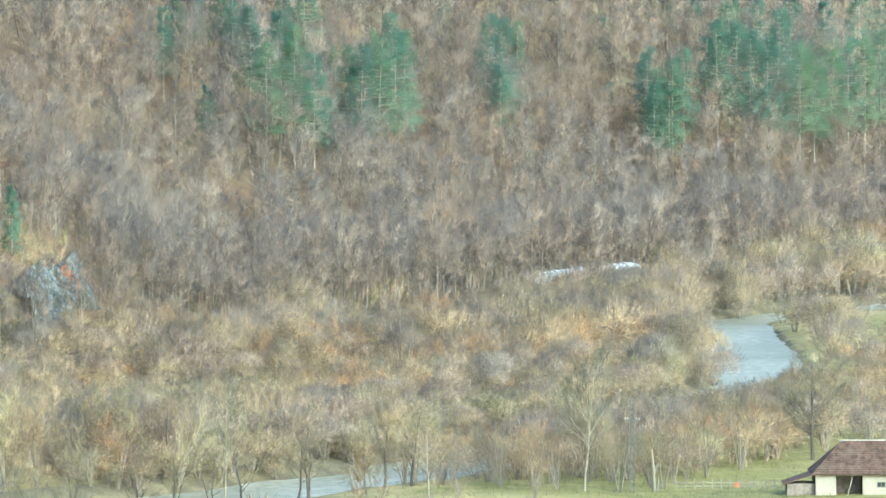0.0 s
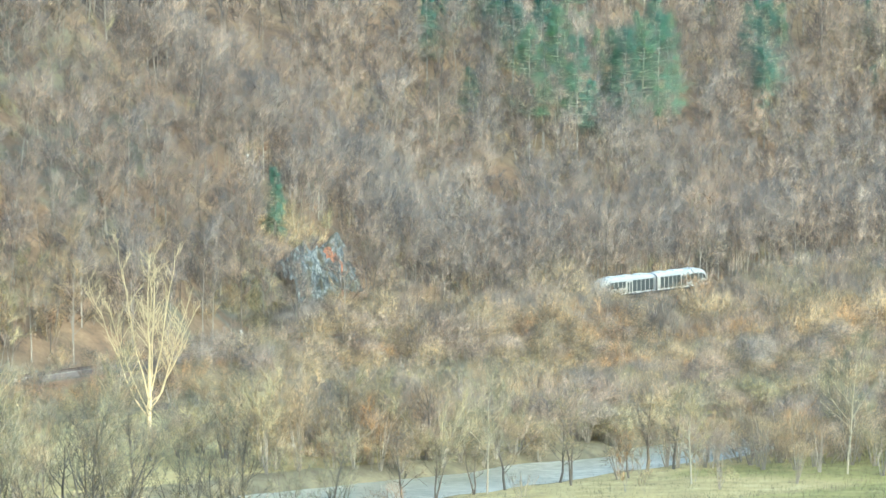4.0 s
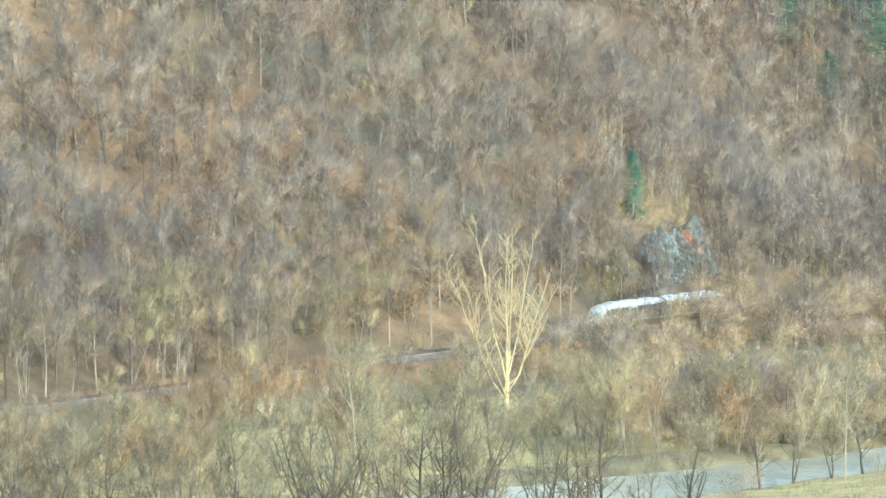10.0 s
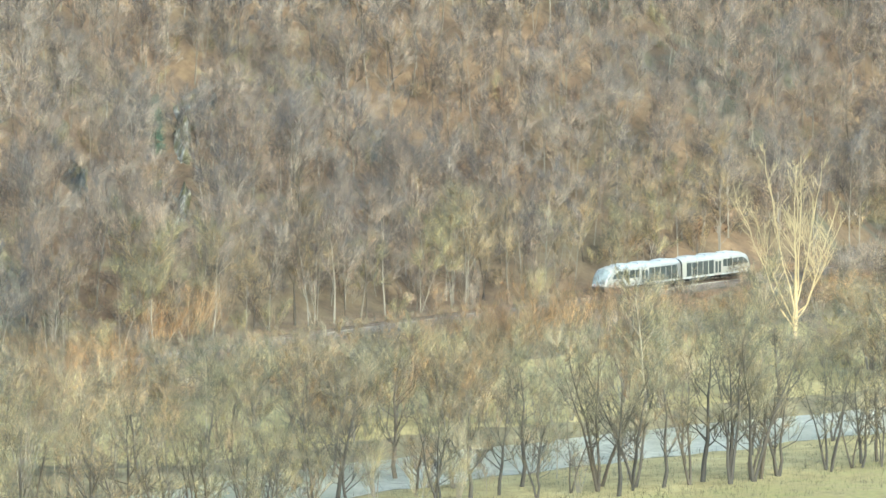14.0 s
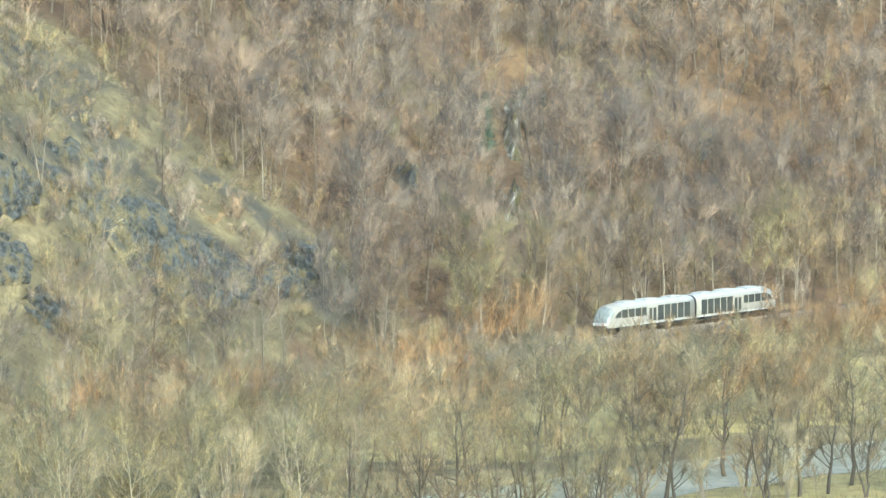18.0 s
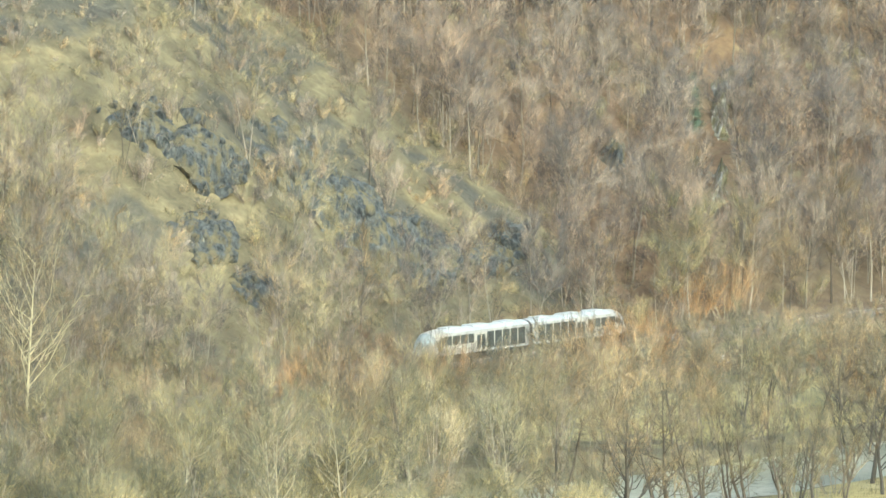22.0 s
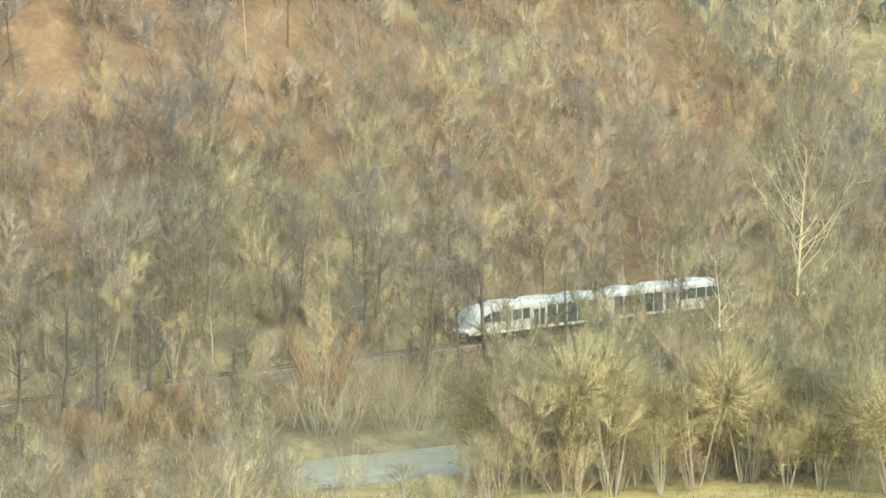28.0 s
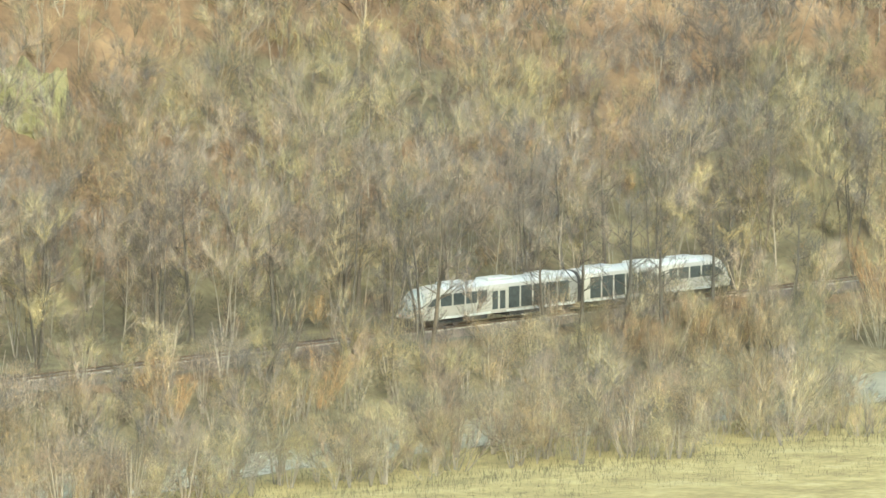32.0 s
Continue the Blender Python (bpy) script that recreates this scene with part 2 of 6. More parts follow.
def ground_material():
    mat, nt, b = material("ground_cover", 0.95)
    pos = nt.nodes.new("ShaderNodeNewGeometry").outputs["Position"]

    def weight(name):
        a = nt.nodes.new("ShaderNodeAttribute")
        a.attribute_name = name
        return a.outputs["Fac"]
    n_fine, n_mid, n_wide = noise_out(nt, 1.3, 6, pos), noise_out(nt, 0.22, 5, pos), noise_out(nt, 0.03, 4, pos)
    litter = ramp(nt, n_mid, [(0.3, (0.102, 0.073, 0.049)), (0.5, (0.156, 0.107, 0.066)), (0.7, (0.223, 0.156, 0.089))])
    litter = mix(nt, ramp(nt, n_wide, [(0.42, (0, 0, 0)), (0.62, (1, 1, 1))]), litter, ramp(nt, n_mid, [(0.3, (0.102, 0.082, 0.055)), (0.7, (0.187, 0.147, 0.089))]))
    dry = ramp(nt, n_mid, [(0.3, (0.240, 0.196, 0.089)), (0.55, (0.365, 0.303, 0.138)), (0.75, (0.436, 0.374, 0.205))])
    green = ramp(nt, n_mid, [(0.3, (0.16, 0.15, 0.05)), (0.52, (0.235, 0.215, 0.075)), (0.72, (0.32, 0.28, 0.115))])
    tuft = ramp(nt, n_mid, [(0.3, (0.089, 0.078, 0.052)), (0.5, (0.142, 0.125, 0.076)), (0.68, (0.227, 0.191, 0.111))])
    scree = ramp(nt, n_mid, [(0.3, (0.045, 0.046, 0.045)), (0.5, (0.089, 0.085, 0.067)), (0.7, (0.151, 0.134, 0.085))])
    col = litter
    leaves = ramp(nt, n_mid, [(0.3, (0.115, 0.077, 0.048)), (0.5, (0.17, 0.114, 0.068)), (0.7, (0.235, 0.165, 0.098))])
    for name, c in (("leaf", leaves), ("tuft", tuft), ("dry", dry), ("green", green), ("scree", scree)):
        w = nt.nodes.new("ShaderNodeMath")
        w.operation = "ADD"
        nt.links.new(weight(name), w.inputs[0])
        sh = nt.nodes.new("ShaderNodeMath")
        sh.operation, sh.inputs[1].default_value = "SUBTRACT", 0.5
        nt.links.new(n_mid, sh.inputs[0])
        nt.links.new(sh.outputs[0], w.inputs[1])
        k = ramp(nt, w.outputs[0], [(0.42, (0, 0, 0)), (0.62, (1, 1, 1))])
        col = mix(nt, k, col, c)
    col = mix(nt, 0.6, col, ramp(nt, n_fine, [(0.3, (0.6, 0.6, 0.6)), (0.7, (1.25, 1.25, 1.25))]), "MULTIPLY")
    nt.links.new(col, b.inputs["Base Color"])
    bump(nt, b, n_fine, 0.7, 0.4)
    return mat


def water_material():
    mat, nt, b = material("river_water", 0.3)
    pos = nt.nodes.new("ShaderNodeNewGeometry").outputs["Position"]
    col = ramp(nt, noise_out(nt, 0.05, 3, pos), [(0.35, (0.15, 0.155, 0.11)), (0.65, (0.25, 0.25, 0.185))])
    foam = ramp(nt, noise_out(nt, 0.55, 8, pos, 0.75), [(0.42, (0, 0, 0)), (0.6, (1, 1, 1))])
    run = ramp(nt, noise_out(nt, 0.02, 2, pos), [(0.4, (0.2, 0.2, 0.2)), (0.6, (1, 1, 1))])
    col = mix(nt, mix(nt, 1.0, foam, run, "MULTIPLY"), col, (0.47, 0.46, 0.385))
    nt.links.new(col, b.inputs["Base Color"])
    b.inputs["IOR"].default_value, b.inputs["Specular IOR Level"].default_value = 1.33, 0.3
    bump(nt, b, noise_out(nt, 0.9, 5, pos), 0.55, 0.25)
    return mat


def rock_material(name, dark, light, stain, amount):
    mat, nt, b = material(name, 0.9)
    pos = nt.nodes.new("ShaderNodeNewGeometry").outputs["Position"]
    stretch = nt.nodes.new("ShaderNodeMapping")
    stretch.inputs["Scale"].default_value = (1.0, 1.0, 0.45)
    nt.links.new(pos, stretch.inputs["Vector"])
    col = ramp(nt, noise_out(nt, 1.9, 8, stretch.outputs[0], 0.75), [(0.4, dark), (0.5, tuple((a + c) / 2 for a, c in zip(dark, light))), (0.6, light)])
    k = ramp(nt, noise_out(nt, 0.7, 5, stretch.outputs[0]), [(0.5 - amount, (1, 1, 1)), (0.62 - amount, (0, 0, 0))])
    col = mix(nt, k, col, stain)
    nt.links.new(col, b.inputs["Base Color"])
    bump(nt, b, noise_out(nt, 2.0, 8, pos, 0.7), 0.8, 0.5)
    return mat


GROUND = ground_material()
RIVER = water_material()
ROCK = rock_material("rock_slate", (0.022, 0.028, 0.032), (0.12, 0.13, 0.132), (0.14, 0.125, 0.08), 0.09)
ROCK_BLUE = rock_material("rock_blue_slate", (0.035, 0.045, 0.05), (0.25, 0.27, 0.265), (0.10, 0.095, 0.07), 0.1)
ROCK_RED = rock_material("rock_rust", (0.05, 0.04, 0.035), (0.30, 0.17, 0.12), (0.42, 0.20, 0.12), 0.03)
ROCK_MOSS = rock_material("mossy_rock", (0.06, 0.06, 0.05), (0.24, 0.22, 0.16), (0.17, 0.15, 0.085), 0.06)
ROCK_PALE_MOSS = rock_material("pale_mossy_rock", (0.12, 0.115, 0.085), (0.34, 0.315, 0.21), (0.25, 0.235, 0.12), 0.03)
ROCK_WHITE = rock_material("rock_pale", (0.12, 0.12, 0.115), (0.52, 0.51, 0.46), (0.16, 0.15, 0.09), 0.04)
BALLAST = plain("ballast", (0.12, 0.10, 0.082), 0.95, vary=0.4, scale=6)
RAIL = plain("rail_steel", (0.16, 0.12, 0.09), 0.45, 0.7)
SLEEPER = plain("sleeper_concrete", (0.30, 0.28, 0.25), 0.9, vary=0.3)
WHITE = plain("white_paint", (0.285, 0.278, 0.255), 0.35, vary=0.05, scale=0.8, grime=(0.29, 0.28, 0.25))
ROOFING = plain("roof_paint", (0.36, 0.38, 0.39), 0.4, vary=0.08, scale=0.9, grime=(0.28, 0.29, 0.29))
SILVER = plain("silver_paint", (0.42, 0.44, 0.45), 0.35, 0.2, vary=0.08)
UNDER = plain("underframe", (0.035, 0.036, 0.038), 0.7, vary=0.3)
RUBBER = plain("rubber", (0.03, 0.03, 0.032), 0.8)
STEEL = plain("wheel_steel", (0.12, 0.10, 0.09), 0.5, 0.6)
GLASS = plain("tinted_glass", (0.045, 0.055, 0.058), 0.1, vary=0.2)
GLASS.node_tree.nodes["Principled BSDF"].inputs["Specular IOR Level"].default_value = 0.5
# paler than the side glass: the sky's reflection is put into the base colour
SCREEN_GLASS = plain("windscreen_glass", (0.21, 0.235, 0.235), 0.14, vary=0.3, scale=1.5)
SCREEN_GLASS.node_tree.nodes["Principled BSDF"].inputs["Specular IOR Level"].default_value = 0.6
LAMP_GLASS = plain("lamp_glass", (0.75, 0.75, 0.7), 0.15, vary=0.05)
LAMP_RED = plain("marker_red", (0.5, 0.10, 0.05), 0.3)
POLE_CONCRETE = plain("old_pole_concrete", (0.105, 0.102, 0.092), 0.9, vary=0.3)
CONCRETE = plain("concrete", (0.42, 0.40, 0.36), 0.9, vary=0.25)
PLASTER = plain("lime_plaster", (0.36, 0.335, 0.27), 0.95, vary=0.08, scale=1.2, grime=(0.33, 0.29, 0.22))
TILE = plain("roof_tile", (0.105, 0.068, 0.052), 0.9, vary=0.5, scale=1.4, grime=(0.15, 0.125, 0.09))
PLANK = plain("weathered_plank", (0.22, 0.19, 0.16), 0.9, vary=0.3, scale=2.0)
WHITE_STONE = plain("white_marker", (0.50, 0.495, 0.48), 0.7)
ORANGE_CLOTH = plain("orange_plastic", (0.7, 0.16, 0.05), 0.6)


# ---- mesh helpers ----
def part(name, bm, mat, parent, label=""):
    """Links a bmesh as one mesh object under a thing or a part."""
    me = bpy.data.meshes.new(name)
    bm.normal_update()
    bm.to_mesh(me)
    bm.free()
    me.materials.append(mat)
    ob = new(name, me)
    ob.parent = parent
    return tagged(ob, label) if label else ob


def block(bm, x0, x1, y0, y1, z0, z1, bevel=0.0):
    geo = bmesh.ops.create_cube(bm, size=1, matrix=Matrix.Translation(((x0 + x1) / 2, (y0 + y1) / 2, (z0 + z1) / 2)) @ Matrix.Diagonal((x1 - x0, y1 - y0, z1 - z0, 1)))
    if bevel:
        edges = list({e for v in geo["verts"] for e in v.link_edges})
        bmesh.ops.bevel(bm, geom=edges, offset=bevel, segments=2, affect="EDGES", profile=0.5)
    return bm


def drum(bm, at, axis, radius, length, seg=14, radius2=None):
    q = Vector(axis).to_track_quat("Z", "Y").to_matrix().to_4x4()
    bmesh.ops.create_cone(bm, cap_ends=True, segments=seg, radius1=radius, radius2=radius if radius2 is None else radius2, depth=length, matrix=Matrix.Translation(at) @ q)
    return bm


def triangles(name, verts, tris, slots, mats, normals=None):
    """A mesh from arrays of corners and triangles, with a material slot for each triangle."""
    me = bpy.data.meshes.new(name)
    n, k = len(verts), len(tris)
    me.vertices.add(n)
    me.vertices.foreach_set("co", np.asarray(verts, np.float32).ravel())
    me.loops.add(3 * k)
    me.loops.foreach_set("vertex_index", np.asarray(tris, np.int32).ravel())
    me.polygons.add(k)
    me.polygons.foreach_set("loop_start", np.arange(0, 3 * k, 3, dtype=np.int32))
    if slots is not None:
        me.polygons.foreach_set("material_index", np.asarray(slots, np.int32))
    for mat in mats:
        me.materials.append(mat)
    if normals is not None:
        me.polygons.foreach_set("use_smooth", np.ones(k, bool))
        a = me.attributes.new("custom_normal", "FLOAT_VECTOR", "POINT")
        a.data.foreach_set("vector", np.ascontiguousarray(normals[:, :3], np.float32).ravel())
        a = me.attributes.new("spray", "FLOAT_VECTOR", "POINT")
        a.data.foreach_set("vector", np.ascontiguousarray(normals[:, 3:6], np.float32).ravel())
    me.update(calc_edges=True)
    return me


def sheet(name, xs, ys, zs, mat):
    """A grid of quads from three arrays of one shape."""
    r, c = xs.shape
    verts = np.stack([xs, ys, zs], -1).reshape(-1, 3)
    i = np.arange(r * c).reshape(r, c)
    quads = np.stack([i[:-1, :-1], i[:-1, 1:], i[1:, 1:], i[1:, :-1]], -1).reshape(-1, 4)
    me = bpy.data.meshes.new(name)
    me.vertices.add(len(verts))
    me.vertices.foreach_set("co", verts.astype(np.float32).ravel())
    me.loops.add(quads.size)
    me.loops.foreach_set("vertex_index", quads.astype(np.int32).ravel())
    me.polygons.add(len(quads))
    me.polygons.foreach_set("loop_start", np.arange(0, quads.size, 4, dtype=np.int32))
    me.polygons.foreach_set("use_smooth", np.ones(len(quads), bool))
    me.materials.append(mat)
    me.update(calc_edges=True)
    return me


# ---- ground, river, railway ----
def stations(a, b, fine, outer):
    mid = np.arange(a, b + fine / 2, fine)
    low, high, step = [], [], fine
    x = a
    while x > outer[0]:
        step *= 1.2
        x = max(x - step, outer[0])
        low.append(x)
    x, step = b, fine
    while x < outer[1]:
        step *= 1.2
        x = min(x + step, outer[1])
        high.append(x)
    return np.concatenate([low[::-1], mid, high])


STAND_S, STAND_M = 1065.14, 364.18  # where the camera stands


def build_ground():
    gs = stations(-380, 800, 3.4, (-3600, 4200))
    gm = np.concatenate([stations(-130, -8, 2.5, (-2600, -9))[:-1], np.arange(-8, 8, 0.85), stations(8, 130, 2.5, (7.9, 3200))])
    # finer ground under the camera's stand
    gs = np.unique(np.concatenate([gs, STAND_S + np.array([-60.0, -30, -15, -6, 0, 6, 15, 30, 60])]))
    gm = np.concatenate([gm, STAND_M + np.array([-60.0, -30, -15, -6, 0, 6, 15, 30, 60])])
    gm = np.unique(np.round(gm, 3))
    s, m = np.meshgrid(gs, gm, indexing="ij")
    x, y = plan(s, m)
    outside = np.clip(np.abs(s - np.clip(s, LINE_S[0], LINE_S[-1])), 0, None)
    h = np.interp(s, LINE_S, LINE_H)
    x, y = x + np.sin(h) * np.sign(s) * outside, y + np.cos(h) * np.sign(s) * outside
    z = terrain(s, m)
    me = sheet("ground", x, y, z, GROUND)
    ob = tagged(new("ground", me), "valley floor and steep leaf-strewn hillside with dry winter grass", "ground", kind="structure")
    n1 = vnoise(s / 17, m / 9, 11)
    edge = np.interp(s, MEADOW_S, MEADOW_M)
    near, far = np.interp(s, RIVER_S, RIVER_NEAR), np.interp(s, RIVER_S, RIVER_FAR)
    dry = np.where(m > 8, 0.2 + (0.85 - 0.25 * smooth(50, 70, m)) * smooth(14, 24, m) * smooth(far - 2, far - 9, m) * smooth(90, 150, s) * smooth(500, 440, s) + 0.95 * smooth(615, 645, s) * smooth(36, 42, m), 0)
    tuft_floor = np.where(m > 4, 0.75, 0)
    dry = dry - 0.1 * smooth(66, 80, m) * smooth(edge, edge - 14, m)
    crag = smooth(365, 395, s) * smooth(490, 468, s) * smooth(14, 22, -m)
    tuft = np.where(m < -6, 0.95 * crag + 0.5 * smooth(0.5, 0.8, vnoise(s / 24, m / 13, 12)) + 0.15 * smooth(480, 520, s) + 0.5 * smooth(540, 580, s) * smooth(34, 24, -m), tuft_floor)
    dry = dry + 0.8 * smooth(0, 4, m - near)
    dry = dry + 0.5 * smooth(10, 26, m - edge) * vnoise(s / 40, m / 11, 15)
    green = 1.1 * smooth(-6, 8, m - edge) * smooth(640, 612, s) + 0.7 * smooth(110, 70, s) * smooth(10, 20, m - near) + 0.36 * smooth(330, 380, s) * smooth(480, 440, s) * smooth(14, 26, m) * smooth(70, 50, m)
    green = green + 0.8 * smooth(4, 14, m - near) * smooth(340, 315, s) * smooth(170, 230, s)
    green = green * (1 - 0.4 * smooth(370, 390, s) * smooth(530, 500, s))
    green = green * (0.55 + 0.6 * vnoise(s / 30, m / 16, 13))
    scree = np.where(m < -6, 0.8 * crag * smooth(0.35, 0.7, vnoise(s / 9 + m / 18, m / 14, 14)) + 0.6 * smooth(130, 160, s) * smooth(220, 195, s) * smooth(0.4, 0.6, n1), 0) + 0.9 * smooth(3.5, 2.9, np.abs(m))
    leaf = np.where(m < -6, 0.95 * smooth(480, 500, s) * smooth(18, 30, -m) + 0.6 * smooth(185, 205, s) * smooth(300, 270, s) * smooth(0.35, 0.6, vnoise(s / 20, m / 14, 41)), 0)
    for name, w in (("leaf", leaf), ("dry", dry), ("green", green), ("tuft", tuft), ("scree", scree)):
        a = me.attributes.new(name, "FLOAT", "POINT")
        a.data.foreach_set("value", np.clip(w, 0, 1).astype(np.float32).ravel())
    return ob


build_ground()


def build_river():
    s = np.arange(-320, 900, 4.0)
    far, near = np.interp(s, RIVER_S, RIVER_FAR) - 6, np.interp(s, RIVER_S, RIVER_NEAR) + 6
    k = np.linspace(0, 1, 12)
    ss = np.repeat(s[:, None], 12, 1)
    mm = far[:, None] * (1 - k) + near[:, None] * k
    x, y = plan(ss, mm)
    return tagged(new("river_water", sheet("river_water", x, y, np.full_like(x, WATER), RIVER)), "shallow grey-green river with a rippled surface", "river", kind="structure")


build_river()


def ribbon(name, mat, profile, s0, s1, step=4.0):
    """A bar of constant section along the line: profile holds (m, z) corners."""
    s = np.arange(s0, s1, step)
    pm, pz = np.array([p[0] for p in profile]), np.array([p[1] for p in profile])
    ss, mm = np.meshgrid(s, pm, indexing="ij")
    x, y = plan(ss, mm)
    me = sheet(name, x, y, np.repeat(pz[None, :], len(s), 0), mat)
    me.polygons.foreach_set("use_smooth", np.zeros(len(me.polygons), bool))
    return new(name, me)


railway = tagged(new("railway_track"), "single railway track on a ballast bed along the hill foot", "railway track", kind="structure")
bed = ribbon("ballast_bed", BALLAST, [(-2.6, -0.8), (-1.6, -0.22), (1.6, -0.22), (2.6, -0.8)], -340, 960)
bed.parent = railway
for off in (-0.7525, 0.7525):
    rail = ribbon("rail", RAIL, [(off - 0.07, -0.17), (off - 0.02, -0.13), (off - 0.036, -0.02), (off - 0.03, 0), (off + 0.03, 0), (off + 0.036, -0.02), (off + 0.02, -0.13), (off + 0.07, -0.17)], -340, 960)
    rail.parent = railway


def build_sleepers():
    bm = bmesh.new()
    block(bm, -1.3, 1.3, -0.13, 0.13, -0.3, -0.17)
    bmesh.ops.triangulate(bm, faces=bm.faces)
    base = np.array([v.co[:] for v in bm.verts])
    tri = np.array([[v.index for v in f.verts] for f in bm.faces])
    bm.free()
    s = np.arange(-60, 800, 0.65)
    vs, ts = [], []
    for i, a in enumerate(s):
        x, y = plan(a + base[:, 1], base[:, 0])
        vs.append(np.stack([x, y, base[:, 2]], 1))
        ts.append(tri + 8 * i)
    ob = new("sleepers", triangles("sleepers", np.concatenate(vs), np.concatenate(ts), None, [SLEEPER]))
    ob.parent = railway
    return tagged(ob, kind="stuff")


build_sleepers()


# ---- the train: a two-part diesel railcar ----
HALF = 20.85
SIDE = [(0.78, 1.29), (1.05, 1.385), (1.6, 1.412), (2.3, 1.412), (2.85, 1.385), (3.15, 1.29), (3.42, 1.05), (3.6, 0.72), (3.68, 0.36), (3.7, 0.0)]
NOSE = [(17.6, 3.70, 1.0, 0.78), (18.4, 3.68, 0.995, 0.78), (19.0, 3.6, 0.975, 0.78), (19.45, 3.42, 0.945, 0.78), (19.8, 3.14, 0.905, 0.78), (20.1, 2.75, 0.86, 0.78), (20.35, 2.3, 0.81, 0.78), (20.55, 1.82, 0.76, 0.78), (20.7, 1.42, 0.71, 0.80), (20.8, 1.12, 0.66, 0.84)]
ARC = ([17.3, 18.3, 19.0, 19.6, 20.1, 20.45, 20.7], [3.6, 3.28, 2.85, 2.35, 1.85, 1.5, 1.3])


def section(y, top, width, low):
    """Half a cross-section of the body, from the skirt up to the crown."""
    pts = []
    for z, w in SIDE:
        k = (z - 0.78) / (3.7 - 0.78)
        zz = low + (top - low) * k
        if top > 3.69:
            ww = w
        else:
            # the nose keeps upright cheeks under the raked windscreen
            ww = np.interp(z, [0.78, 1.05, 1.6, 2.85, 3.15, 3.42, 3.7], [1.29, 1.385, 1.412, 1.36, 1.2, 0.98, 0.0]) if z < 3.69 else 0.0
        pts.append((ww * width, y, zz))
    return pts


def shell(bm, rings, mirror_y=1):
    """Lofts half-sections to both sides and over the crown."""
    rows = []
    for ring in rings:
        left = [bm.verts.new((-x, y * mirror_y, z)) for x, y, z in ring[:-1]]
        crown = bm.verts.new((0, ring[-1][1] * mirror_y, ring[-1][2]))
        right = [bm.verts.new((x, y * mirror_y, z)) for x, y, z in reversed(ring[:-1])]
        rows.append(left + [crown] + right)
    for a, b in zip(rows, rows[1:]):
        for i in range(len(a) - 1):
            f = bm.faces.new((a[i], a[i + 1], b[i + 1], b[i]))
            f.smooth = True
    bm.faces.new(rows[-1])
    bm.faces.new(rows[0])
    bmesh.ops.recalc_face_normals(bm, faces=bm.faces)
    return bm


